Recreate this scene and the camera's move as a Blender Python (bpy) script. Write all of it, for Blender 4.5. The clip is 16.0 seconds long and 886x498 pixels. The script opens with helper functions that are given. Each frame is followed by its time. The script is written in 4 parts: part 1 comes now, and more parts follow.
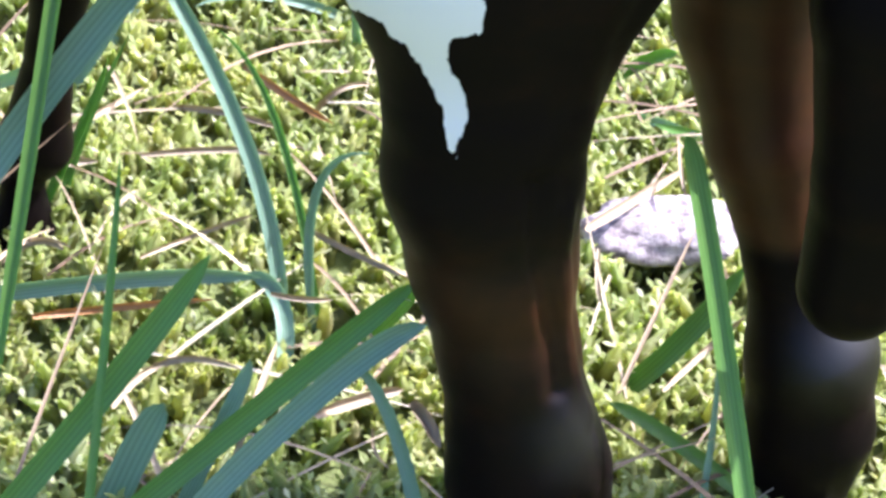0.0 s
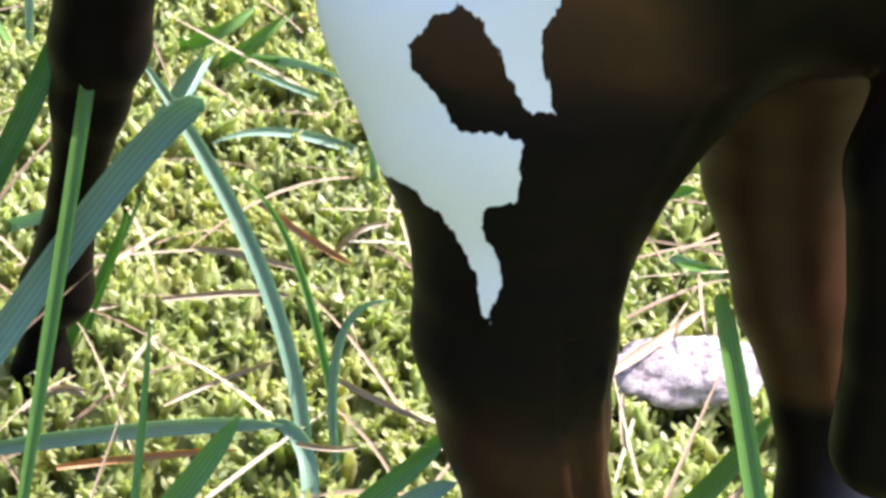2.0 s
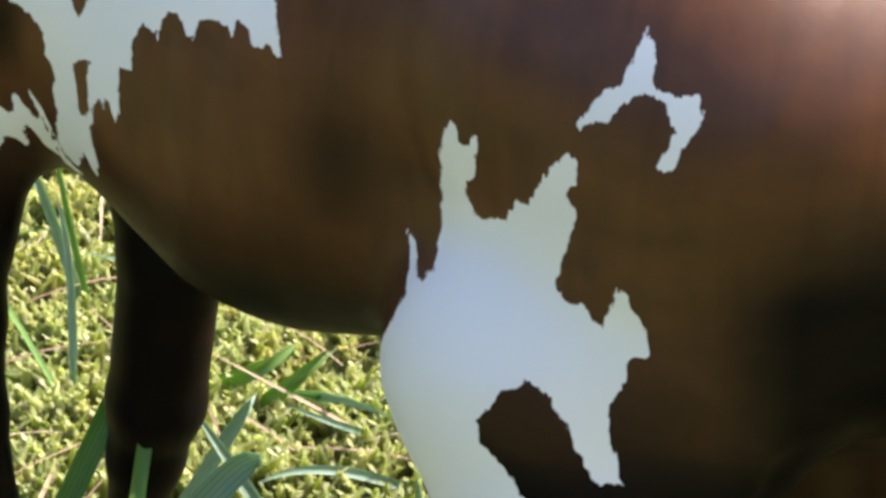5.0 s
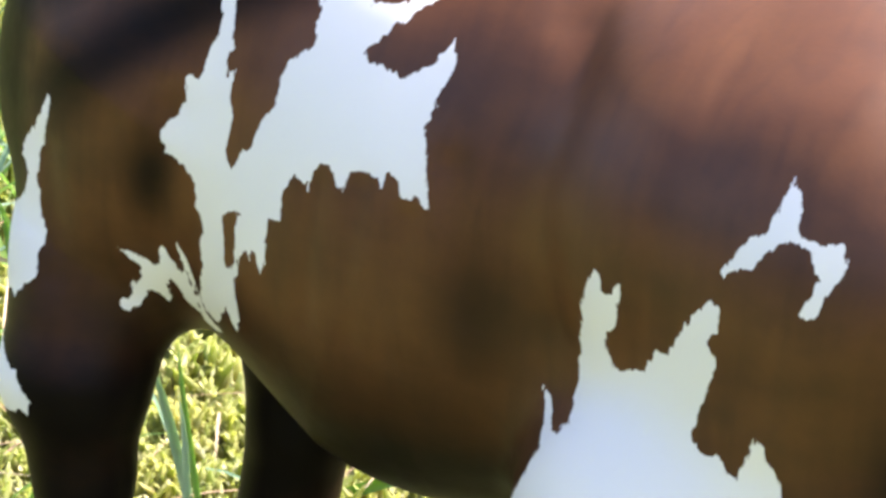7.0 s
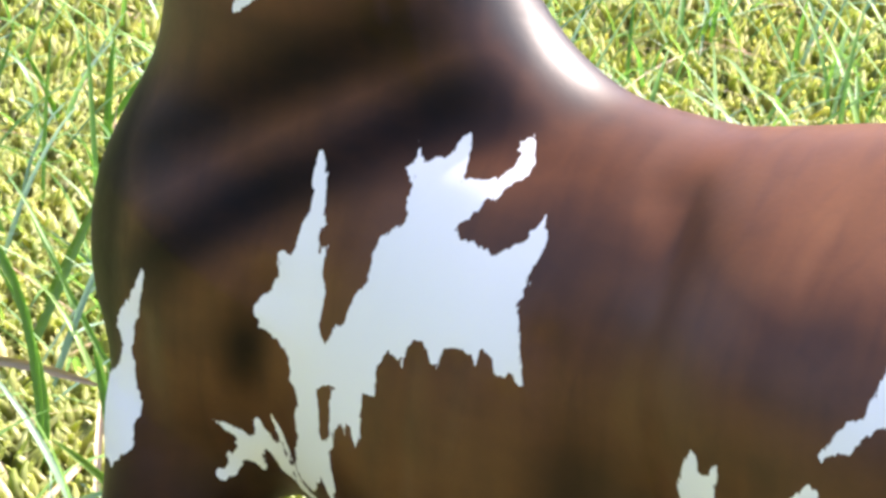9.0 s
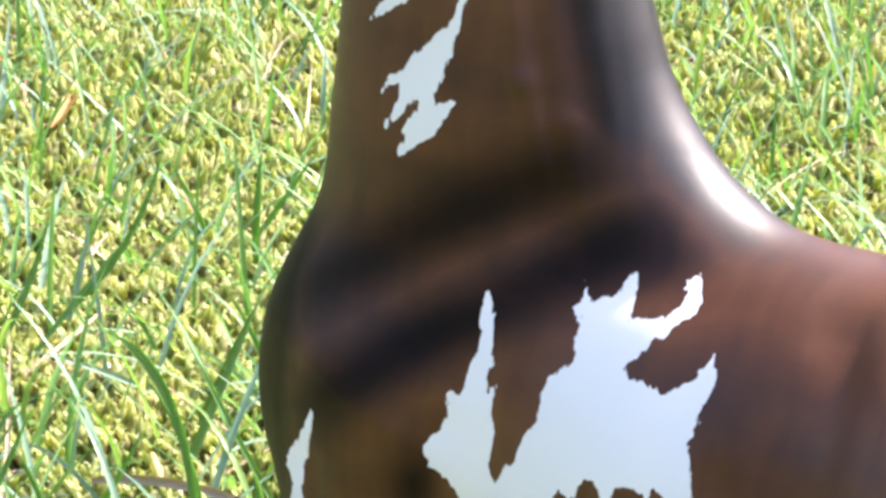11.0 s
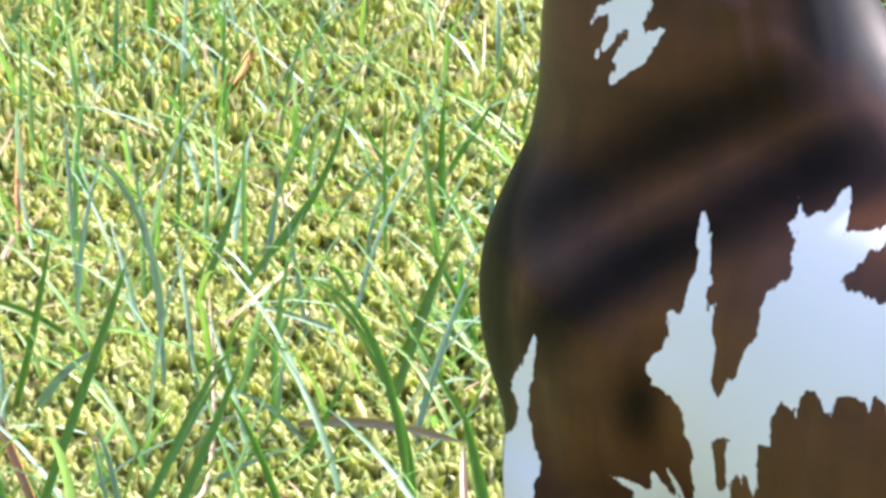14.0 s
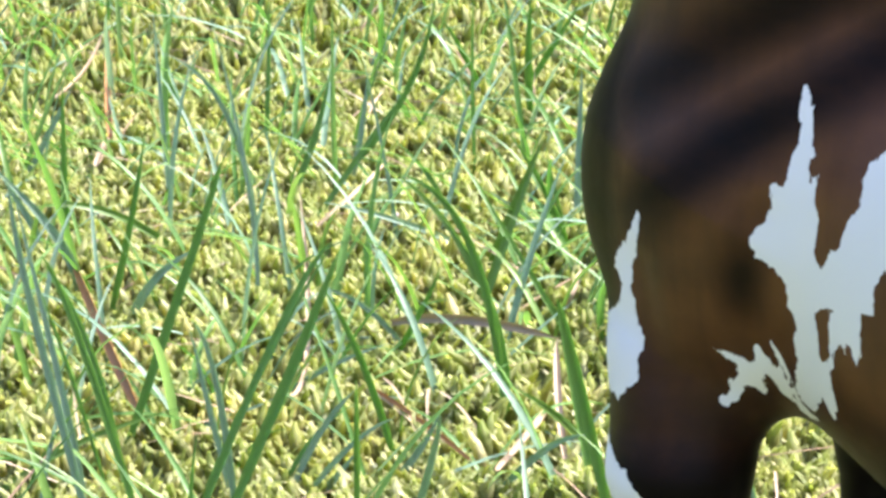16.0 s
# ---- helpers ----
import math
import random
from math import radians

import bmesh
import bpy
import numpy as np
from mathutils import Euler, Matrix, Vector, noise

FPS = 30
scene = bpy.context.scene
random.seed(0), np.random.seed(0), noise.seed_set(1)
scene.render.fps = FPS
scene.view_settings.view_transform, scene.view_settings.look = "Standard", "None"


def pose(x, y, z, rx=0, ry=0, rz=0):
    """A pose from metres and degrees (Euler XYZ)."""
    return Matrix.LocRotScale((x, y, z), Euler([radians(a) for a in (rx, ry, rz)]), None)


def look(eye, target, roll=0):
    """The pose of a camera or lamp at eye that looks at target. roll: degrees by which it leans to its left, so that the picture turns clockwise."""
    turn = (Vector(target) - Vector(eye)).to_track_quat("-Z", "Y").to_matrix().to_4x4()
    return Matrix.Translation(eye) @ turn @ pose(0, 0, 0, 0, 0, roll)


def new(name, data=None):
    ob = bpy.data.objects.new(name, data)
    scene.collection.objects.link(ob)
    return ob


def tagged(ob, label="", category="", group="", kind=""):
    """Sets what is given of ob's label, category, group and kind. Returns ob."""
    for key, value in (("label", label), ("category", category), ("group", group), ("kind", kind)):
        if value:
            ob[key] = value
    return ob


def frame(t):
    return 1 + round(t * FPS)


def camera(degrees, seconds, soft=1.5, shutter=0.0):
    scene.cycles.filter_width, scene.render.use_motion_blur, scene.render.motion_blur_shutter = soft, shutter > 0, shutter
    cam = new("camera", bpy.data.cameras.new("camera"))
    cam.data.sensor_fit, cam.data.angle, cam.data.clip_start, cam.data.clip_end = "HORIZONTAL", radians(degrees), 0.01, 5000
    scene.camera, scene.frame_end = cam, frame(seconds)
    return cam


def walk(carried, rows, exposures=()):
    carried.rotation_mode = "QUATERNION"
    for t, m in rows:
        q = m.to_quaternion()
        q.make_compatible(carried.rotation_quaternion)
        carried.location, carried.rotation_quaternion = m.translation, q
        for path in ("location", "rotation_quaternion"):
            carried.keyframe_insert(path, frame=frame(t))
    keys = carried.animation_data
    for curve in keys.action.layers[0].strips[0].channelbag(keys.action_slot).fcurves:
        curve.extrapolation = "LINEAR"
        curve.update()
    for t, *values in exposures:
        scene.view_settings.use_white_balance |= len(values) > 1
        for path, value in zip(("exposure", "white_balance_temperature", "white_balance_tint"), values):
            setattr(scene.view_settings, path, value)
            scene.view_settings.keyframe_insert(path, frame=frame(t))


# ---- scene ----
cam = camera(20.0, 16.0, soft=3.2)
PATH = [
    (0, (0.12130, -0.29091, 0.27719), (-0.01697, 0.00307, 0.04383), 3.066),
    (0.5, (0.11781, -0.28970, 0.28134), (-0.02010, 0.00664, 0.05077), 3.235),
    (1, (0.11715, -0.28724, 0.28287), (-0.02248, 0.01110, 0.05594), 2.980),
    (1.5, (0.11418, -0.28585, 0.28514), (-0.02552, 0.01382, 0.06001), 2.966),
    (2, (0.11164, -0.28695, 0.28672), (-0.02844, 0.01391, 0.06342), 2.881),
    (2.5, (0.10958, -0.28462, 0.29058), (-0.03011, 0.01747, 0.06871), 2.863),
    (3, (0.10344, -0.28611, 0.29548), (-0.03494, 0.02143, 0.08038), 2.866),
    (3.5, (0.10333, -0.28931, 0.29531), (-0.03562, 0.02257, 0.08694), 2.968),
    (4, (0.10129, -0.28727, 0.29994), (-0.03903, 0.02709, 0.09625), 2.839),
    (4.5, (0.10109, -0.28816, 0.30525), (-0.04091, 0.02715, 0.10420), 2.206),
    (4.7, (0.10196, -0.28771, 0.30422), (-0.04373, 0.02917, 0.10837), 1.802),
    (6.8, (0.10214, -0.30518, 0.27865), (-0.07064, 0.02635, 0.13641), 3.455),
    (7, (0.10337, -0.30439, 0.28063), (-0.07200, 0.02690, 0.14102), 3.429),
    (7.5, (0.10286, -0.30330, 0.28859), (-0.07480, 0.02925, 0.15501), 3.099),
    (8, (0.09992, -0.30451, 0.28928), (-0.08330, 0.02678, 0.16014), 2.626),
    (8.2, (0.09988, -0.30380, 0.29160), (-0.08335, 0.02696, 0.16112), 2.275),
    (10.3, (0.09583, -0.30100, 0.29916), (-0.10520, 0.02042, 0.17157), 0.144),
    (10.5, (0.09544, -0.30176, 0.30010), (-0.10756, 0.01947, 0.17517), -0.104),
    (11, (0.09493, -0.30448, 0.30443), (-0.11419, 0.01559, 0.18687), -0.429),
    (11.5, (0.09574, -0.30610, 0.30682), (-0.11704, 0.01311, 0.19356), -0.887),
    (12, (0.09628, -0.30778, 0.30649), (-0.11895, 0.00998, 0.19377), -1.258),
    (12.5, (0.09612, -0.30867, 0.30563), (-0.12094, 0.00621, 0.18846), -1.624),
    (13, (0.09569, -0.31068, 0.30577), (-0.12558, 0.00021, 0.18581), -2.424),
    (13.5, (0.09564, -0.31280, 0.30641), (-0.12986, -0.00580, 0.18432), -3.247),
    (14, (0.09533, -0.31971, 0.30550), (-0.13431, -0.01676, 0.18104), -4.080),
    (14.5, (0.09406, -0.32332, 0.30228), (-0.13918, -0.02372, 0.17643), -4.484),
    (15, (0.09459, -0.32602, 0.30228), (-0.14077, -0.02955, 0.17302), -4.881),
    (15.5, (0.09456, -0.32829, 0.30148), (-0.14221, -0.03393, 0.16997), -5.014),
    (16, (0.09602, -0.32889, 0.30121), (-0.14168, -0.03713, 0.16567), -5.322),
]
walk(cam, [(t, look(eye, target, roll)) for t, eye, target, roll in PATH],
     [(0.0, 1.27, 5650, 18), (2.5, 1.1, 6200, 16), (4.7, 0.84, 6750, 16), (6.8, 1.4, 7050, 19), (10.3, 1.42, 6650, 20), (16.0, 1.2, 6350, 19)])

# ---------------------------------------------------------------- light
SUN_AZ, SUN_EL = radians(38), radians(48)      # azimuth from +y towards +x
world = bpy.data.worlds.new("world")
scene.world = world
world.use_nodes = True
wn = world.node_tree
sky = wn.nodes.new("ShaderNodeTexSky")
sky.sky_type = "NISHITA"
sky.sun_disc = False
sky.sun_elevation = SUN_EL
sky.sun_rotation = SUN_AZ
sky.dust_density = 3.0
sky.air_density = 0.8
wn.links.new(sky.outputs["Color"], wn.nodes["Background"].inputs["Color"])
wn.nodes["Background"].inputs["Strength"].default_value = 0.25
sun_data = bpy.data.lights.new("sun", "SUN")
sun_data.energy, sun_data.angle, sun_data.color = 5.0, radians(0.5), (1.0, 0.96, 0.9)
sun = new("sun", sun_data)
way = Vector((math.sin(SUN_AZ) * math.cos(SUN_EL), math.cos(SUN_AZ) * math.cos(SUN_EL), math.sin(SUN_EL)))
sun.matrix_world = look(way * 5, (0, 0, 0))


# ---------------------------------------------------------------- materials
class Nodes:
    """Short ways to write a material's nodes."""

    def __init__(self, name):
        self.mat = bpy.data.materials.new(name)
        self.mat.use_nodes = True
        self.tree = self.mat.node_tree
        self.shader = self.tree.nodes["Principled BSDF"]

    def add(self, kind, **settings):
        node = self.tree.nodes.new("ShaderNode" + kind)
        for key, value in settings.items():
            if key == "operation":
                node.operation = value
            elif key == "data_type":
                node.data_type = value
            elif key == "attribute_name":
                node.attribute_name = value
            elif key == "blend_type":
                node.blend_type = value
        return node

    def put(self, socket, value):
        if isinstance(value, (int, float, tuple)):
            socket.default_value = value
        else:
            self.tree.links.new(value, socket)

    def noise(self, scale, detail=3.0, rough=0.6, stretch=(1, 1, 1), where="Object", distortion=0.0):
        coord = self.add("TexCoord")
        place = self.add("Mapping")
        place.inputs["Scale"].default_value = stretch
        self.tree.links.new(coord.outputs[where], place.inputs["Vector"])
        tex = self.add("TexNoise")
        tex.inputs["Scale"].default_value = scale
        tex.inputs["Detail"].default_value = detail
        tex.inputs["Roughness"].default_value = rough
        tex.inputs["Distortion"].default_value = distortion
        self.tree.links.new(place.outputs["Vector"], tex.inputs["Vector"])
        return tex.outputs["Fac"]

    def ramp(self, fac, stops):
        node = self.add("ValToRGB")
        band = node.color_ramp
        while len(band.elements) < len(stops):
            band.elements.new(0.5)
        for element, (at, colour) in zip(band.elements, stops):
            element.position, element.color = at, (*colour, 1)
        self.put(node.inputs["Fac"], fac)
        return node.outputs["Color"]

    def math(self, operation, a, b=0.0):
        node = self.add("Math", operation=operation)
        self.put(node.inputs[0], a)
        self.put(node.inputs[1], b)
        return node.outputs[0]

    def mix(self, fac, a, b, blend="MIX"):
        node = self.add("Mix", data_type="RGBA", blend_type=blend)
        self.put(node.inputs["Factor"], fac)
        self.put(node.inputs["A"], (*a, 1) if isinstance(a, tuple) else a)
        self.put(node.inputs["B"], (*b, 1) if isinstance(b, tuple) else b)
        return node.outputs["Result"]

    def smooth(self, value, low, high):
        node = self.add("MapRange")
        node.interpolation_type = "SMOOTHSTEP"
        self.put(node.inputs["Value"], value)
        node.inputs["From Min"].default_value, node.inputs["From Max"].default_value = low, high
        return node.outputs["Result"]

    def attribute(self, name):
        return self.add("Attribute", attribute_name=name).outputs["Fac"]

    def random(self):
        return self.add("NewGeometry").outputs["Random Per Island"]

    def bump(self, height, strength, distance):
        node = self.add("Bump")
        node.inputs["Strength"].default_value, node.inputs["Distance"].default_value = strength, distance
        self.put(node.inputs["Height"], height)
        self.put(self.shader.inputs["Normal"], node.outputs["Normal"])

    def done(self, colour, rough, **more):
        self.put(self.shader.inputs["Base Color"], colour)
        self.put(self.shader.inputs["Roughness"], rough)
        for key, value in more.items():
            self.put(self.shader.inputs[key.replace("_", " ")], value)
        return self.mat


def leafy(name, stops, rough, through_it, bump_scale=900.0, lengthwise=False):
    """Plant matter: colour by the piece and by grain, with light passing through it."""
    n = Nodes(name)
    per = n.random()
    base = n.ramp(per, stops)
    grain = n.noise(bump_scale, 2.0, 0.6)
    spots = n.noise(90.0, 3.0, 0.6)
    base = n.mix(n.math("MULTIPLY", spots, 0.35), base, n.mix(1.0, base, (0.75, 0.72, 0.5), "MULTIPLY"))
    base = n.mix(n.math("MULTIPLY", grain, 0.3), base, n.mix(1.0, base, (1.25, 1.25, 1.1), "MULTIPLY"))
    vein = n.math("SINE", n.math("MULTIPLY", n.attribute("across"), 17.0))
    base = n.mix(n.math("MULTIPLY", n.math("ADD", vein, 1.0), 0.22), base, n.mix(1.0, base, (1.7, 1.6, 1.7), "MULTIPLY"))
    n.bump(grain, 0.35, 0.0002)
    n.done(base, rough)
    glow = n.add("BsdfTranslucent")
    n.put(glow.inputs["Color"], n.mix(1.0, base, (1.35, 1.4, 0.9), "MULTIPLY"))
    both = n.add("MixShader")
    both.inputs[0].default_value = through_it
    n.tree.links.new(n.shader.outputs[0], both.inputs[1])
    n.tree.links.new(glow.outputs[0], both.inputs[2])
    n.tree.links.new(both.outputs[0], n.tree.nodes["Material Output"].inputs["Surface"])
    return n.mat


def mossy():
    """Moss shoots: olive at the foot, pale yellow-green and translucent at the growing tip."""
    n = Nodes("moss")
    per = n.random()
    foot = n.ramp(per, [(0.0, (0.16, 0.185, 0.06)), (0.6, (0.27, 0.28, 0.10)), (1.0, (0.37, 0.34, 0.15))])
    head = n.ramp(per, [(0.0, (0.29, 0.36, 0.10)), (0.45, (0.41, 0.46, 0.165)), (0.8, (0.52, 0.55, 0.27)), (1.0, (0.66, 0.66, 0.46))])
    tip = n.smooth(n.attribute("tip"), 0.15, 1.0)
    patch = n.smooth(n.noise(38.0, 3.0, 0.6), 0.42, 0.66)
    base = n.mix(tip, foot, head)
    base = n.mix(n.math("MULTIPLY", patch, 0.55), base, n.mix(1.0, base, (1.08, 0.94, 0.7), "MULTIPLY"))
    grain = n.noise(1600.0, 2.0, 0.6)
    base = n.mix(n.math("MULTIPLY", grain, 0.4), base, n.mix(1.0, base, (0.7, 0.72, 0.6), "MULTIPLY"))
    n.bump(grain, 0.6, 0.0004)
    n.done(base, 0.5)
    glow = n.add("BsdfTranslucent")
    n.put(glow.inputs["Color"], n.mix(1.0, base, (1.45, 1.5, 0.8), "MULTIPLY"))
    both = n.add("MixShader")
    both.inputs[0].default_value = 0.5
    n.tree.links.new(n.shader.outputs[0], both.inputs[1])
    n.tree.links.new(glow.outputs[0], both.inputs[2])
    n.tree.links.new(both.outputs[0], n.tree.nodes["Material Output"].inputs["Surface"])
    return n.mat


MOSS = mossy()
BLADE = leafy("grass_blade", [(0.0, (0.055, 0.15, 0.03)), (0.5, (0.10, 0.23, 0.055)), (0.85, (0.16, 0.31, 0.08)), (1.0, (0.22, 0.35, 0.16))], 0.40, 0.45)
BLUE_BLADE = leafy("grey_green_blade", [(0.0, (0.11, 0.21, 0.14)), (0.5, (0.17, 0.29, 0.20)), (1.0, (0.26, 0.38, 0.30))], 0.42, 0.35)
FRESH = leafy("fresh_blade", [(0.0, (0.10, 0.21, 0.04)), (1.0, (0.16, 0.28, 0.07))], 0.36, 0.42)
STRAW = leafy("dry_straw", [(0.0, (0.17, 0.11, 0.065)), (0.5, (0.30, 0.22, 0.14)), (0.8, (0.42, 0.34, 0.24)), (1.0, (0.55, 0.49, 0.38))], 0.55, 0.15)
RUSSET = leafy("dead_leaf", [(0.0, (0.30, 0.13, 0.05)), (1.0, (0.45, 0.24, 0.09))], 0.55, 0.2)


def soil():
    n = Nodes("mossy_soil")
    coarse, fine = n.noise(70.0, 5.0, 0.65), n.noise(700.0, 3.0, 0.6)
    colour = n.ramp(coarse, [(0.25, (0.055, 0.054, 0.022)), (0.5, (0.11, 0.135, 0.045)), (0.72, (0.165, 0.195, 0.07))])
    colour = n.mix(fine, colour, n.mix(1.0, colour, (1.5, 1.45, 1.1), "MULTIPLY"))
    n.bump(fine, 0.8, 0.001)
    return n.done(colour, 0.85)


def granite():
    n = Nodes("pale_granite")
    speck, grain = n.noise(420.0, 2.0, 0.5), n.noise(1300.0, 2.0, 0.6)
    colour = n.ramp(speck, [(0.36, (0.14, 0.11, 0.12)), (0.44, (0.32, 0.26, 0.27)), (0.6, (0.47, 0.40, 0.40))])
    n.bump(grain, 0.5, 0.0006)
    return n.done(colour, 0.7)


SOIL, GRANITE = soil(), granite()


def painted_plastic():
    """Glossy hand-painted horse: airbrushed bay brown, soft dark stripes, black points, masked white patches."""
    n = Nodes("painted_horse")
    coat = n.noise(26.0, 3.0, 0.5, (1.0, 1.0, 2.2))
    brown = n.ramp(coat, [(0.28, (0.046, 0.0142, 0.0038)), (0.5, (0.098, 0.0340, 0.0092)), (0.75, (0.140, 0.056, 0.0165))])
    brush = n.noise(60.0, 2.0, 0.5, (3.0, 1.0, 0.6))
    brown = n.mix(n.math("MULTIPLY", brush, 0.45), brown, n.mix(1.0, brown, (0.45, 0.4, 0.42), "MULTIPLY"))
    streak = n.smooth(n.noise(130.0, 1.5, 0.5, (1.5, 0.6, 0.30), "Object", 0.8), 0.36, 0.80)
    brown = n.mix(n.math("MULTIPLY", streak, 0.4), brown, n.mix(1.0, brown, (0.4, 0.34, 0.36), "MULTIPLY"))
    fleck = n.noise(900.0, 2.0, 0.7)
    brown = n.mix(n.math("MULTIPLY", fleck, 0.5), brown, n.mix(1.0, brown, (1.5, 1.4, 1.3), "MULTIPLY"))
    mottle = n.math("ADD", 0.62, n.math("MULTIPLY", n.noise(45.0, 4.0, 0.65, (1.0, 1.0, 1.8)), 0.72))
    dark = n.smooth(n.math("MULTIPLY", n.attribute("dark"), mottle), 0.0, 0.97)
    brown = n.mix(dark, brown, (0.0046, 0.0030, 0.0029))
    ragged = n.noise(620.0, 2.0, 0.6, (1.6, 1.0, 0.6))
    edge = n.math("ADD", n.attribute("white"), n.math("MULTIPLY", n.math("SUBTRACT", ragged, 0.49), 2.0))
    white = n.smooth(edge, -0.12, 0.12)
    cream = n.mix(n.noise(35.0, 2.0, 0.5), (0.86, 0.86, 0.86), (0.79, 0.79, 0.76))
    orange = n.noise(900.0, 2.0, 0.5)
    n.bump(orange, 0.05, 0.0004)
    rough = n.math("ADD", 0.40, n.math("MULTIPLY", n.noise(300.0, 2.0, 0.6), 0.12))
    return n.done(n.mix(white, brown, cream), rough, Specular_IOR_Level=n.math("ADD", n.math("SUBTRACT", 0.42, n.math("MULTIPLY", n.attribute("dark"), 0.38)), n.math("MULTIPLY", n.attribute("sheen"), 0.6)))


HORSE = painted_plastic()


# ---------------------------------------------------------------- helpers
def mesh_from(name, verts, faces, material, smooth=True):
    """An object from arrays of vertices and equal-sided faces."""
    verts, faces = np.asarray(verts, np.float32), np.asarray(faces, np.int32)
    data = bpy.data.meshes.new(name)
    sides = faces.shape[1]
    data.vertices.add(len(verts))
    data.vertices.foreach_set("co", verts.ravel())
    data.loops.add(faces.size)
    data.loops.foreach_set("vertex_index", faces.ravel())
    data.polygons.add(len(faces))
    data.polygons.foreach_set("loop_start", np.arange(0, faces.size, sides, dtype=np.int32))
    data.polygons.foreach_set("use_smooth", np.full(len(faces), smooth))
    data.update(calc_edges=True)
    data.validate()
    data.materials.append(material)
    return new(name, data)


RNG = np.random.default_rng(7)


def lumps(x, y):
    """Height of the mossy ground, in metres."""
    return 0.0022 * np.sin(x * 61 + 1.3) * np.sin(y * 47 + 0.4) + 0.0016 * np.sin(x * 133 + y * 71) + 0.0012 * np.sin(y * 171 - x * 97 + 2)


# ---------------------------------------------------------------- ground
def ground_sheet():
    steps = np.concatenate([-np.geomspace(60, 1.62, 14), np.arange(-1.6, 1.6, 0.012), np.geomspace(1.62, 60, 14)])
    gx, gy = np.meshgrid(steps - 0.25, steps + 0.25, indexing="ij")
    near = np.exp(-(np.maximum(np.hypot(gx, gy) - 1.5, 0) / 0.5) ** 2)
    gz = lumps(gx, gy) * near - 0.004
    n = len(steps)
    i = (np.arange(n - 1)[:, None] * n + np.arange(n - 1)).ravel()
    ob = mesh_from("ground", np.stack([gx, gy, gz], -1).reshape(-1, 3), np.stack([i, i + n, i + n + 1, i + 1], -1), SOIL)
    tagged(ob, "damp brown soil under yellow-green moss", "ground", kind="structure")


ground_sheet()


def hedge():
    """Unseen dark ring that closes the lawn, added to darken the horse's low reflections."""
    n = Nodes("unseen_ring_green")
    dense = n.noise(6.0, 5.0, 0.7)
    mat = n.done(n.ramp(dense, [(0.3, (0.012, 0.018, 0.008)), (0.55, (0.04, 0.06, 0.02)), (0.8, (0.09, 0.12, 0.045))]), 0.7)
    turns, rows = 220, 16
    a = np.linspace(0, 2 * math.pi, turns, endpoint=False)[:, None]
    k = np.linspace(0, 1, rows)[None]
    top = 1.6 + 0.4 * np.sin(3 * a + 1) + 0.25 * np.sin(11 * a) + 0.15 * np.sin(29 * a + 2)
    out = 6.0 + 0.3 * np.sin(17 * a + 9 * k) + 0.18 * np.sin(41 * a - 23 * k) + 0.9 * np.maximum(k - 0.85, 0)
    v = np.stack([out * np.cos(a), out * np.sin(a), top * k - 0.05 + 0 * out], -1).reshape(-1, 3)
    i = np.arange(turns)[:, None] * rows + np.arange(rows - 1)
    j = ((np.arange(turns) + 1) % turns)[:, None] * rows + np.arange(rows - 1)
    tagged(mesh_from("backdrop", v, np.stack([i, i + 1, j + 1, j], -1).reshape(-1, 4), mat), "unseen dark green ring round the lawn, added to darken low reflections", "hedge", kind="structure")


hedge()


def wedge(count, near, far, left=-75, right=6):
    """Random places on the ground, in a fan seen from the camera's corner of the lawn."""
    ox, oy = 0.10, -0.30
    r = np.sqrt(RNG.uniform(near**2, far**2, count))
    a = np.radians(RNG.uniform(left, right, count))
    return ox + r * np.sin(a), oy + r * np.cos(a)


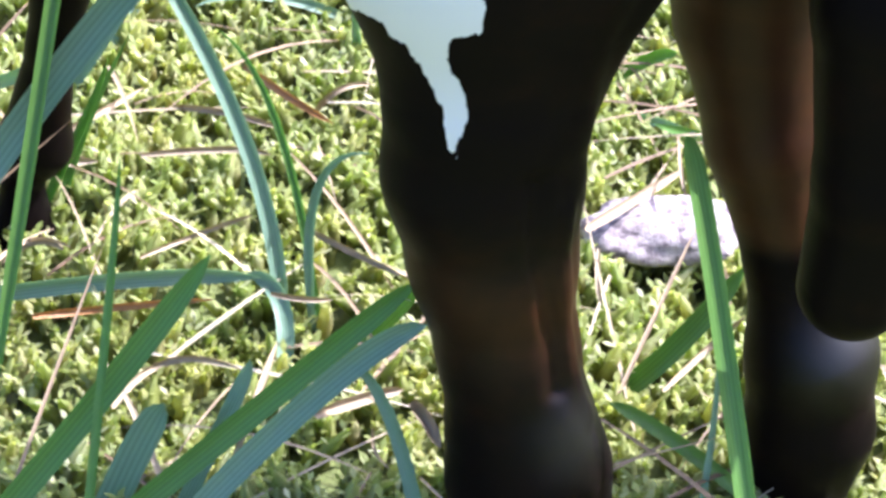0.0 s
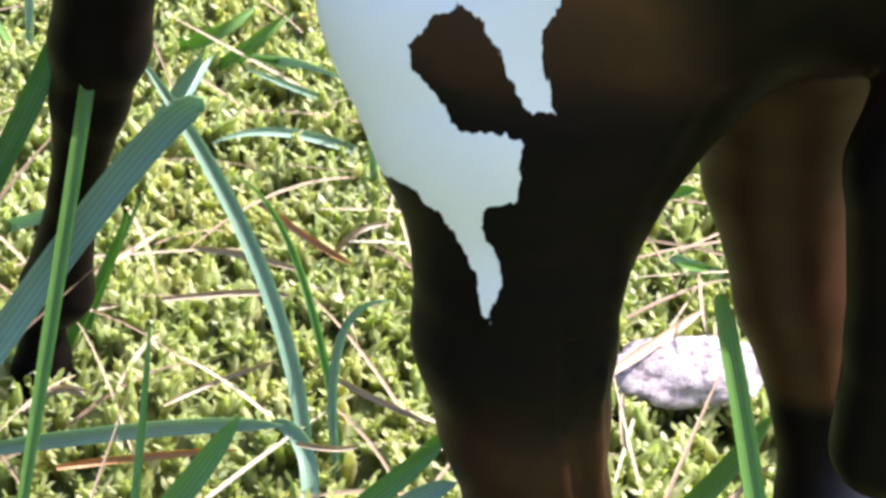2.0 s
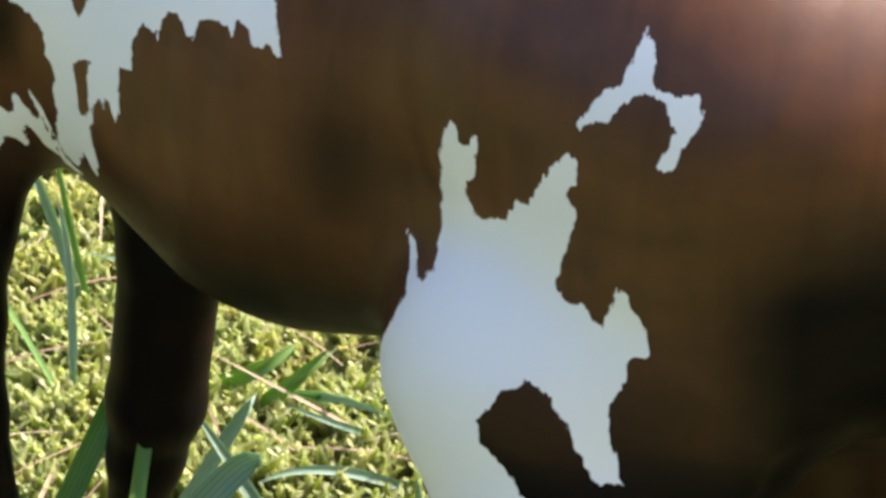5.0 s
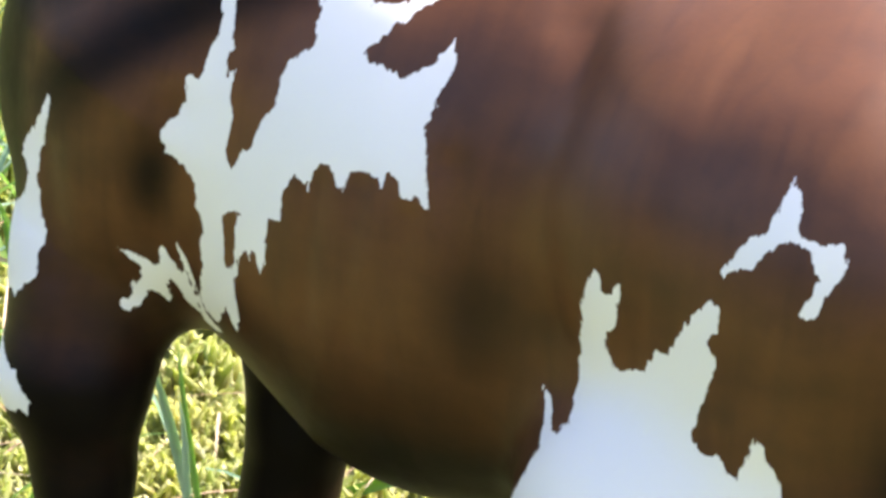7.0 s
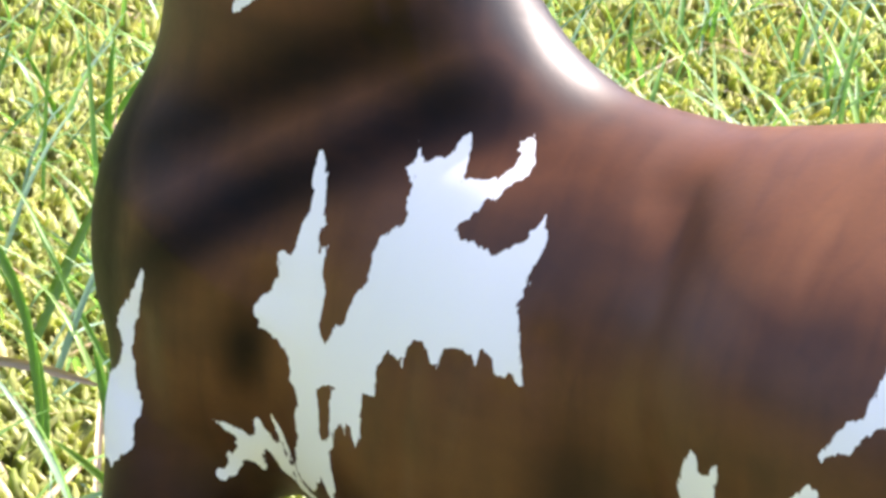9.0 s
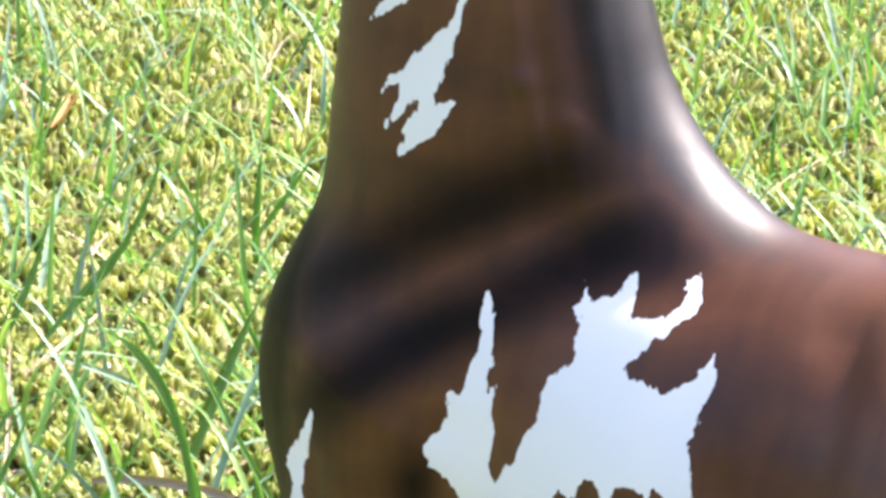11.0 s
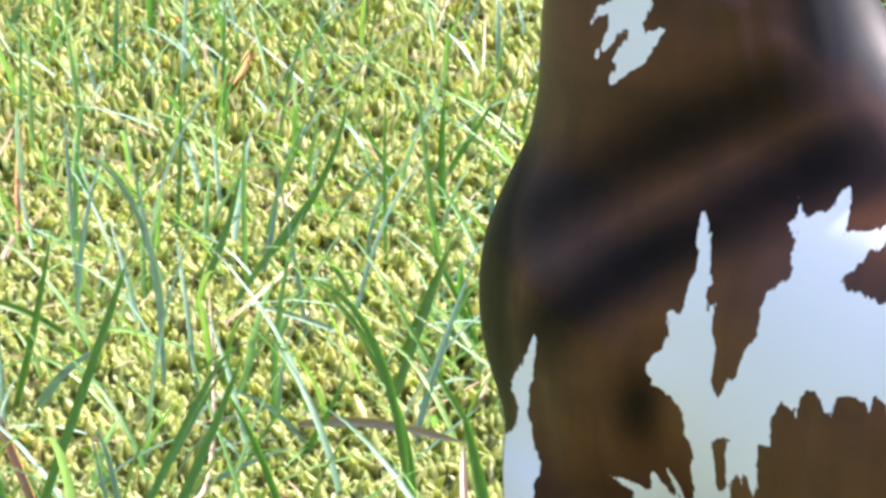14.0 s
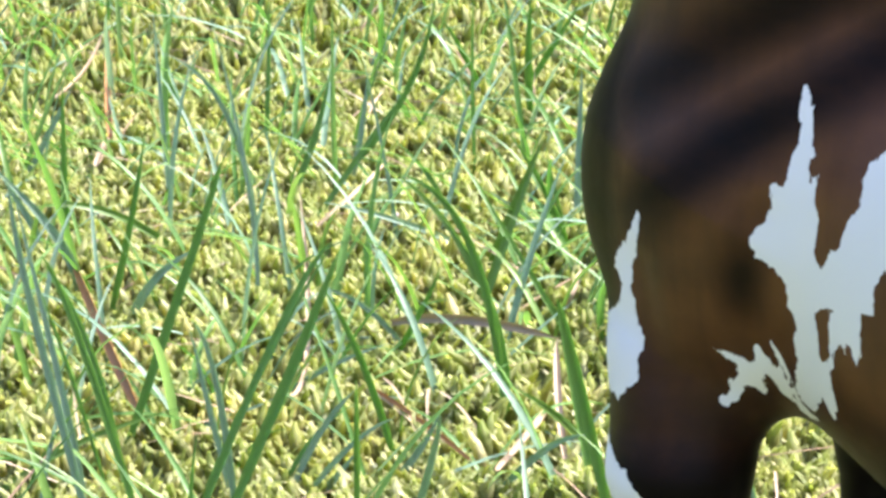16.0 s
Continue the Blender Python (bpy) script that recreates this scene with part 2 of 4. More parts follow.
def moss_shoots(x, y, size, rings, leaves):
    """Upright moss shoots: soft round-tipped fingers, bent a little, with small leaves standing off them."""
    count = len(x)
    size = size * RNG.uniform(0.7, 1.3, count)
    tall = size * RNG.uniform(1.5, 2.9, count)
    lean = RNG.normal(0, 0.34, (count, 2))
    base = np.stack([x, y, lumps(x, y) - 0.0035], -1)
    turn = RNG.uniform(0, 6.3, count)
    verts, tips, faces = [], [], []
    per = (rings + 1) * 4 + leaves * 4
    first = np.arange(count) * per
    for k in range(rings + 1):
        up = k / rings
        wide = size * 0.5 * (0.72, 1.0, 0.92, 0.3)[round(3 * up)]
        centre = base.copy()
        centre[:, :2] += lean * (tall * up**1.6)[:, None]
        centre[:, 2] += tall * up
        for c in range(4):
            a = turn + c * math.pi / 2 + 0.5 * k
            verts.append(centre + np.stack([np.cos(a) * wide, np.sin(a) * wide, 0 * wide], -1))
            tips.append(np.full(count, up))
        if k:
            for c in range(4):
                low, d = (k - 1) * 4, (c + 1) % 4
                faces.append(np.stack([first + low + c, first + low + d, first + low + 4 + d, first + low + 4 + c], -1))
    for j in range(leaves):
        up = 0.4 + 0.55 * j / max(leaves - 1, 1)
        a = turn + j * 2.4
        out = np.stack([np.cos(a), np.sin(a), 0 * a], -1)
        side = np.stack([-np.sin(a), np.cos(a), 0 * a], -1)
        root = base.copy()
        root[:, :2] += lean * (tall * up**1.6)[:, None]
        root[:, 2] += tall * up
        reach = (size * RNG.uniform(0.6, 0.95, count))[:, None]
        rise = np.array((0, 0, 1.0)) * (size * RNG.uniform(0.25, 0.8, count))[:, None]
        mid = root + out * reach * 0.6 + rise * 0.6
        half = side * (size * 0.2)[:, None]
        verts += [root, mid + half, root + out * reach + rise, mid - half]
        tips += [np.full(count, up * 0.8), np.full(count, up), np.full(count, 1.0), np.full(count, up)]
        at = first + (rings + 1) * 4 + j * 4
        faces.append(np.stack([at, at + 1, at + 2, at + 3], -1))
    ob = mesh_from("moss", np.stack(verts, 1).reshape(-1, 3), np.concatenate(faces), MOSS)
    ob.data.attributes.new("tip", "FLOAT", "POINT").data.foreach_set("value", np.stack(tips, 1).ravel().astype(np.float32))
    return tagged(ob, "yellow-green moss of soft upright shoots covering the ground", "moss", kind="stuff")


def scatter_moss():
    x, y = wedge(27000, 0.27, 0.62)
    moss_shoots(x, y, 0.0027, 3, 5)
    x, y = wedge(31000, 0.60, 1.05, -72, -2)
    moss_shoots(x, y, 0.0033, 3, 3)
    x, y = wedge(8000, 0.22, 1.2, 10, 278)
    moss_shoots(x, y, 0.0045, 2, 2)
    x, y = wedge(44000, 1.03, 1.9, -68, -8)
    moss_shoots(x, y, 0.0043, 2, 1)


scatter_moss()


# ---------------------------------------------------------------- grass and litter
def strips(base, heading, length, width, bend, lift, segs=7, fold=0.25):
    """Arching blades: quads of a folded strip. Angles in radians; lift is the blade's rise at its root."""
    count = len(base)
    t = np.linspace(0, 1, segs + 1)
    step = (length / segs)[:, None]
    ang = lift[:, None] - bend[:, None] * t[None] ** 1.3
    dx = np.cos(ang) * step
    dz = np.sin(ang) * step
    cx = np.concatenate([np.zeros((count, 1)), np.cumsum(dx[:, :-1], 1)], 1)
    cz = np.concatenate([np.zeros((count, 1)), np.cumsum(dz[:, :-1], 1)], 1)
    hx, hy = np.cos(heading)[:, None], np.sin(heading)[:, None]
    line = np.stack([base[:, :1] + cx * hx, base[:, 1:2] + cx * hy, base[:, 2:] + cz], -1)
    w = (width[:, None] * np.minimum(1, 1.02 - t[None] ** 2.6) * np.minimum(1, 0.65 + t[None] * 2))[..., None]
    side = np.stack([-hy + 0 * cx, hx + 0 * cx, 0 * cx], -1)
    up = np.stack([-np.sin(ang) * hx, -np.sin(ang) * hy, np.cos(ang)], -1)
    a = line + side * w * 0.5 + up * w * fold
    b = line - side * w * 0.5 + up * w * fold
    v = np.stack([a, line, b], 2)
    v = v.reshape(count, -1, 3)
    i = np.arange(segs)[:, None] * 3 + np.array([0, 1])[None]
    q = np.stack([i, i + 1, i + 4, i + 3], -1).reshape(-1, 4)
    f = (np.arange(count)[:, None, None] * ((segs + 1) * 3) + q[None]).reshape(-1, 4)
    return v.reshape(-1, 3), f


def lawn(name, x, y, material, label, long, wide, lift=(0.9, 1.5), bend=(0.2, 1.3), category="grass", above=-0.003):
    count = len(x)
    base = np.stack([x, y, lumps(x, y) + above], -1)
    v, f = strips(base, RNG.uniform(0, 6.3, count), RNG.uniform(*long, count), RNG.uniform(*wide, count), RNG.uniform(*bend, count), RNG.uniform(*lift, count))
    return tagged(mesh_from(name, v, f, material), label, category, kind="stuff")


def scatter_grass():
    green = "thin green lawn grass growing through moss"
    for count, near, far, left, right in ((110, 0.5, 0.75, -70, -34), (640, 0.7, 1.1, -70, -14), (1900, 1.1, 1.9, -66, -14)):
        x, y = wedge(count, near, far, left, right)
        lawn("grass", x, y, BLADE, green, (0.03, 0.085), (0.0014, 0.0030), (0.35, 1.45), (0.1, 1.4))
        x, y = wedge(count // 2, near, far, left, right)
        lawn("grass", x, y, BLUE_BLADE, "grey-green lawn grass growing through moss", (0.03, 0.085), (0.0014, 0.0030), (0.2, 1.4), (0.1, 1.4))
        x, y = wedge(count // 5, near, far, left, right)
        lawn("grass", x, y, FRESH, "bright fresh lawn grass growing through moss", (0.03, 0.08), (0.0014, 0.003))
    x, y = wedge(2200, 0.25, 1.9, 14, 276)
    lawn("grass", x, y, BLADE, green, (0.025, 0.075), (0.0016, 0.0036), (0.35, 1.45), (0.1, 1.4))
    x, y = wedge(1500, 0.3, 1.8, -70, 4)
    lawn("dry_grass", x, y, STRAW, "pale dry grass litter lying on moss", (0.02, 0.07), (0.0005, 0.0013), (0.0, 0.45), (-0.2, 0.9), "straw", 0.003)
    x, y = wedge(240, 0.3, 0.62, -48, 4)
    lawn("dry_grass", x, y, STRAW, "pale dry grass litter lying on moss", (0.02, 0.06), (0.0004, 0.0012), (0.05, 0.5), (0.0, 1.0), "straw", 0.003)


scatter_grass()


# ---------------------------------------------------------------- the horse
def grid_surface(field, low, step):
    """Surface nets: the zero surface of a field on a grid, as vertices and quads."""
    inside = field < 0
    n = np.array(field.shape)
    corners = [(a, b, c) for a in (0, 1) for b in (0, 1) for c in (0, 1)]

    def at(array, c):
        return array[c[0]:n[0] - 1 + c[0], c[1]:n[1] - 1 + c[1], c[2]:n[2] - 1 + c[2]]

    total = sum(at(inside, c).astype(np.int8) for c in corners)
    cells = (total > 0) & (total < 8)
    index = np.full(cells.shape, -1, np.int64)
    where = np.argwhere(cells)
    index[cells] = np.arange(len(where))
    sums, counts = np.zeros((len(where), 3)), np.zeros(len(where))
    for p in corners:
        for axis in range(3):
            if p[axis] == 0:
                q = tuple(v + (k == axis) for k, v in enumerate(p))
                fa, fb = at(field, p)[cells], at(field, q)[cells]
                cross = (fa < 0) != (fb < 0)
                s = np.where(cross, fa / np.where(cross, fa - fb, 1), 0)
                point = np.array(p, float)[None] + s[:, None] * (np.array(q) - np.array(p))[None]
                sums += point * cross[:, None]
                counts += cross
    verts = (where + sums / counts[:, None]) * step + low
    quads = []
    for axis in range(3):
        u, v = [a for a in range(3) if a != axis]
        first = [slice(None)] * 3
        second = [slice(None)] * 3
        first[axis], second[axis] = slice(0, -1), slice(1, None)
        a, b = inside[tuple(first)], inside[tuple(second)]
        for flip, hit in ((False, a & ~b), (True, ~a & b)):
            e = np.argwhere(hit)
            e = e[(e[:, u] > 0) & (e[:, v] > 0) & (e[:, u] < n[u] - 1) & (e[:, v] < n[v] - 1)]
            ring = []
            for du, dv in ((0, 0), (1, 0), (1, 1), (0, 1)):
                c = e.copy()
                c[:, u] -= du
                c[:, v] -= dv
                ring.append(index[c[:, 0], c[:, 1], c[:, 2]])
            q = np.stack(ring, -1)
            quads.append(q if flip ^ (axis == 1) else q[:, ::-1])
    return verts, np.concatenate(quads)[:, ::-1]


def round_cone(p, a, ra, b, rb):
    """Distance to a limb piece that tapers from radius ra at a to rb at b."""
    ab = b - a
    t = np.clip(((p - a) @ ab) / (ab @ ab + 1e-9), 0, 1)
    return np.linalg.norm(p - a - t[..., None] * ab, axis=-1) - (ra + (rb - ra) * t)


def melt(a, b, k):
    h = np.clip(0.5 + 0.5 * (b - a) / k, 0, 1)
    return b + (a - b) * h - k * h * (1 - h)


# White patches and soft dark stripes on the side of the horse, (x, z), and moulded creases, (x, y, z), in millimetres.
HIP_UPPER = [(-25.6, 162.1), (-24.4, 159.1), (-23.0, 159.2), (-21.4, 161.4), (-21.6, 157.9), (-22.6, 154.0), (-24.5, 151.0), (-22.8, 147.6), (-20.3, 148.0), (-17.3, 149.2), (-15.5, 153.1), (-13.5, 153.2), (-11.8, 156.6), (-9.7, 160.3), (-7.3, 163.3), (-5.7, 162.8), (-5.7, 159.2), (-7.6, 157.7), (-5.8, 155.9), (-5.6, 154.3), (-6.7, 150.6), (-7.7, 146.0), (-8.8, 143.7), (-7.1, 141.5), (-4.2, 141.5), (-2.7, 139.9), (-0.7, 138.9), (0.5, 142.9), (1.6, 145.7), (2.8, 142.6), (4.5, 139.6), (5.3, 136.1), (-32.9, 124.5), (-32.1, 127.7), (-32.3, 131.2), (-34.7, 135.2), (-36.6, 139.0), (-35.3, 138.6), (-32.0, 135.4), (-30.5, 135.8), (-28.5, 137.1), (-29.9, 140.3), (-29.1, 149.3), (-28.2, 156.3), (-26.5, 160.5)]
HIP_MIDDLE = [(-37.4, 123.2), (-33.4, 131.3), (-33.4, 132.2), (-29.2, 137.3), (-14.6, 147.4), (-9.2, 145.5), (-9.9, 143.7), (-8.5, 140.9), (-6.1, 141.0), (-3.8, 139.6), (-2.1, 138.0), (-0.8, 140.3), (0.6, 145.5), (1.8, 142.3), (3.5, 138.3), (2.5, 134.1), (2.4, 130.8), (0.7, 128.6), (1.1, 124.5), (3.1, 118.3), (3.8, 116.7), (1.8, 117.4), (0.9, 116.4), (-1.6, 120.1), (-4.2, 125.2), (-5.5, 126.7), (-6.9, 129.2), (-8.5, 129.8), (-9.7, 130.9), (-12.0, 129.1), (-13.5, 128.2), (-14.6, 125.6), (-16.3, 123.4), (-15.5, 120.2), (-12.2, 117.6), (-9.7, 114.4), (-7.3, 111.2), (-5.7, 110.0), (-4.1, 110.6), (-3.6, 112.9), (-2.5, 113.4), (0.2, 112.9), (0.4, 107.9), (-0.2, 102.9), (-6.8, 100.4), (-17.3, 100.1), (-20.1, 99.1), (-25.4, 96.0), (-36.2, 112.2), (-39.0, 118.6)]
HOCK_TIP = [(-6.6, 113.0), (-3.6, 113.6), (0.2, 112.0), (0.1, 105.8), (-1.7, 103.2), (-4.4, 101.6), (-4.9, 96.2), (-2.6, 92.6), (-2.2, 87.0), (-3.1, 84.0), (-3.6, 80.9), (-4.5, 82.2), (-5.5, 87.5), (-6.9, 90.4), (-9.0, 94.2), (-11.4, 98.0), (-13.8, 98.1), (-15.5, 100.8), (-17.6, 101.4), (-22.7, 101.2), (-21.7, 106.7), (-13.2, 111.9)]
RUMP = [(0.4, 180.6), (2.0, 179.1), (3.1, 177.1), (3.1, 175.2), (4.4, 174.1), (6.0, 173.7), (9.6, 174.4), (10.2, 172.3), (10.0, 170.2), (8.7, 167.9), (7.7, 165.6), (6.9, 164.3), (6.0, 164.8), (5.9, 166.3), (7.1, 168.7), (7.6, 169.8), (6.2, 171.3), (5.8, 173.0), (4.6, 173.4), (3.1, 173.6), (0.9, 172.8), (-0.9, 170.4), (-1.9, 169.1), (-4.2, 168.1), (-5.7, 167.0), (-6.3, 167.7), (-4.6, 169.8), (-3.3, 171.6), (-2.8, 172.6), (-0.8, 173.9), (-0.1, 176.1), (0.4, 178.5)]
SIDE_UPPER = [(-82.1, 189.6), (-80.2, 187.3), (-78.8, 188.4), (-77.9, 187.6), (-76.4, 189.3), (-75.4, 191.5), (-74.5, 192.2), (-73.5, 188.8), (-73.4, 187.4), (-73.3, 185.8), (-68.5, 187.0), (-67.9, 186.6), (-66.9, 187.9), (-65.8, 189.9), (-66.6, 190.6), (-66.6, 192.2), (-64.9, 192.4), (-63.9, 190.4), (-63.5, 188.7), (-64.0, 187.6), (-65.5, 187.0), (-67.0, 184.7), (-68.5, 184.1), (-70.2, 181.7), (-71.7, 180.6), (-71.9, 179.9), (-70.5, 178.6), (-68.7, 178.9), (-67.0, 178.1), (-64.5, 177.5), (-63.1, 178.7), (-61.2, 179.5), (-59.7, 181.5), (-58.9, 183.8), (-57.4, 181.5), (-57.2, 179.0), (-58.9, 176.1), (-58.3, 174.7), (-59.3, 172.2), (-58.6, 169.3), (-86.8, 163.0), (-87.4, 166.2), (-87.0, 167.6), (-85.5, 168.4), (-84.8, 171.0), (-84.9, 173.8), (-84.1, 176.4), (-82.2, 177.6), (-80.5, 179.4)]
SIDE_LOWER = [(-59.7, 173.7), (-58.1, 169.4), (-57.5, 165.5), (-56.1, 160.8), (-57.8, 161.6), (-58.3, 162.6), (-60.5, 161.7), (-61.2, 163.6), (-62.9, 164.9), (-63.8, 164.7), (-64.1, 162.6), (-65.1, 164.0), (-67.6, 164.2), (-70.0, 163.7), (-70.2, 162.0), (-70.6, 160.0), (-72.2, 162.0), (-73.7, 163.7), (-75.0, 163.6), (-76.4, 162.2), (-76.8, 158.9), (-77.7, 160.3), (-79.3, 161.1), (-80.5, 159.5), (-81.6, 157.5), (-81.6, 153.1), (-82.6, 153.7), (-83.9, 153.3), (-84.2, 150.5), (-84.3, 146.8), (-85.3, 143.4), (-86.4, 146.1), (-87.2, 147.5), (-87.6, 145.2), (-88.2, 147.2), (-91.9, 142.6), (-91.2, 144.4), (-90.7, 149.3), (-90.3, 151.3), (-88.8, 152.7), (-93.1, 151.8), (-93.1, 156.0), (-91.0, 159.7), (-90.1, 162.1), (-88.5, 162.6), (-87.4, 166.2), (-86.6, 168.1)]
SIDE_NOTCH = [(-82.1, 189.6), (-80.5, 179.4), (-76.1, 179.1), (-77.9, 187.6), (-82.5, 186.7), (-83.0, 185.7), (-81.7, 184.9), (-81.1, 183.5), (-81.0, 181.3)]
GIRTH = [(-97.2, 186.7), (-96.1, 186.0), (-95.2, 182.5), (-94.5, 180.6), (-94.5, 178.2), (-93.5, 176.3), (-94.5, 175.7), (-94.5, 173.2), (-94.0, 171.9), (-93.0, 173.6), (-93.4, 169.0), (-92.8, 168.4), (-92.6, 165.4), (-93.1, 163.1), (-93.0, 159.4), (-89.6, 157.0), (-89.4, 152.7), (-93.4, 151.4), (-93.6, 148.4), (-93.6, 143.5), (-93.0, 142.2), (-91.9, 142.6), (-89.5, 145.0), (-91.7, 139.7), (-91.7, 132.9), (-93.5, 130.0), (-95.0, 134.1), (-96.3, 132.4), (-98.9, 129.3), (-100.9, 130.8), (-101.2, 134.2), (-99.0, 140.6), (-98.7, 144.8), (-97.7, 148.6), (-98.7, 150.8), (-98.7, 154.6), (-100.3, 157.1), (-103.4, 158.8), (-104.4, 158.3), (-103.7, 160.1), (-104.6, 160.9), (-103.2, 164.5), (-102.3, 164.4), (-100.9, 167.7), (-101.1, 171.4), (-98.6, 170.9), (-98.0, 174.2), (-96.6, 181.1), (-97.3, 181.8), (-97.5, 186.0)]
ELBOW = [(-113.5, 141.0), (-112.1, 140.7), (-110.6, 140.0), (-109.0, 139.0), (-107.9, 138.1), (-107.2, 139.5), (-107.0, 141.6), (-106.2, 141.9), (-105.4, 140.3), (-104.4, 137.8), (-103.7, 139.1), (-103.0, 137.6), (-102.7, 134.3), (-102.9, 129.2), (-103.9, 130.1), (-105.1, 131.0), (-105.1, 133.5), (-106.4, 136.9), (-106.9, 134.4), (-107.5, 131.1), (-108.2, 131.1), (-109.2, 132.9), (-109.8, 133.5), (-111.0, 131.7), (-112.1, 130.2), (-112.7, 129.2), (-113.5, 129.9), (-114.0, 131.4), (-113.0, 131.6), (-112.3, 134.5), (-110.8, 135.5), (-110.4, 138.0), (-111.9, 139.7)]
ARMPIT = [(-103.5, 143.5), (-103.0, 142.3), (-102.1, 140.1), (-101.6, 137.0), (-101.5, 134.1), (-101.3, 130.0), (-98.9, 127.5), (-101.2, 126.5), (-103.5, 127.6), (-102.0, 134.5), (-102.3, 137.0), (-103.2, 139.8), (-103.6, 141.8)]
BREAST = [(-126.8, 163.5), (-126.1, 162.0), (-127.4, 157.7), (-129.1, 153.0), (-129.9, 148.9), (-128.8, 145.2), (-127.4, 141.6), (-126.6, 138.9), (-127.6, 137.0), (-127.4, 133.7), (-130.1, 131.1), (-132.1, 128.7), (-133.2, 129.9), (-138.0, 127.6), (-139.4, 134.3), (-141.4, 139.4), (-138.4, 141.1), (-133.7, 144.6), (-132.0, 149.2), (-134.5, 151.2), (-133.1, 154.5), (-130.7, 156.9), (-128.4, 160.4)]
FORELEG = [(-135.8, 122.5), (-130.4, 119.3), (-127.5, 118.5), (-125.8, 116.3), (-124.2, 114.5), (-125.0, 111.5), (-126.3, 112.9), (-128.6, 111.3), (-132.7, 110.6), (-134.7, 113.6), (-136.1, 120.4)]
NECK = [(-103.1, 230.7), (-103.6, 228.7), (-104.3, 225.7), (-105.0, 223.0), (-105.9, 220.4), (-106.6, 218.1), (-108.1, 215.4), (-107.8, 213.7), (-106.1, 214.1), (-104.1, 214.7), (-105.6, 212.8), (-106.5, 210.7), (-107.7, 209.3), (-109.5, 207.9), (-111.5, 206.8), (-113.2, 205.5), (-114.9, 204.8), (-114.0, 206.7), (-113.2, 208.1), (-114.3, 208.9), (-112.7, 210.4), (-111.1, 212.7), (-110.5, 214.2), (-111.7, 214.5), (-113.3, 212.1), (-115.5, 210.3), (-117.6, 208.8), (-116.7, 210.7), (-115.3, 212.7), (-114.5, 214.1), (-114.4, 216.4), (-116.3, 215.8), (-118.3, 214.3), (-117.0, 216.9), (-115.2, 217.5), (-113.0, 219.6), (-111.5, 222.4), (-110.9, 221.2), (-109.1, 223.5), (-106.5, 225.5), (-105.1, 227.3), (-104.3, 230.4)]
THROAT = [(-103.7, 238.4), (-104.5, 234.6), (-105.2, 233.3), (-105.9, 234.9), (-108.3, 234.9), (-109.8, 234.2), (-110.8, 233.2), (-111.8, 231.4), (-113.3, 229.1), (-114.4, 228.3), (-115.8, 228.1), (-117.9, 226.4), (-121.5, 224.7), (-119.9, 226.9), (-118.0, 229.0), (-117.1, 230.8), (-117.5, 232.1), (-114.7, 234.6), (-114.2, 237.6)]
WHITE = [HIP_UPPER, HIP_MIDDLE, HOCK_TIP, RUMP, SIDE_UPPER, SIDE_LOWER, SIDE_NOTCH, GIRTH, ELBOW, ARMPIT, BREAST, FORELEG, NECK, THROAT]
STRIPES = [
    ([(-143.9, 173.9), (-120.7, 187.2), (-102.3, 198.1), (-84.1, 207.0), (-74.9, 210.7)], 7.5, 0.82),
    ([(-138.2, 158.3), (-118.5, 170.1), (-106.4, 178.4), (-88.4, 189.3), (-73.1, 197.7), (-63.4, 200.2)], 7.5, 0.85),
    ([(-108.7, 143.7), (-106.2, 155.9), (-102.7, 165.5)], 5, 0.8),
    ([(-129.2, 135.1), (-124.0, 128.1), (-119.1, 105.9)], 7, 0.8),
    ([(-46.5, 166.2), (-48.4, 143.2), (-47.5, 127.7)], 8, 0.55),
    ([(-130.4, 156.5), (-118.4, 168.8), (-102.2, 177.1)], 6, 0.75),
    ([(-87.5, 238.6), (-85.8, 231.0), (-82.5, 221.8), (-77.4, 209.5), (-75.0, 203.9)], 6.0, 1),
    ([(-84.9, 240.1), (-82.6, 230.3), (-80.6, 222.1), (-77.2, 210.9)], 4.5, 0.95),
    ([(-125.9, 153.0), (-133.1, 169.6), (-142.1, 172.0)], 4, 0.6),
]
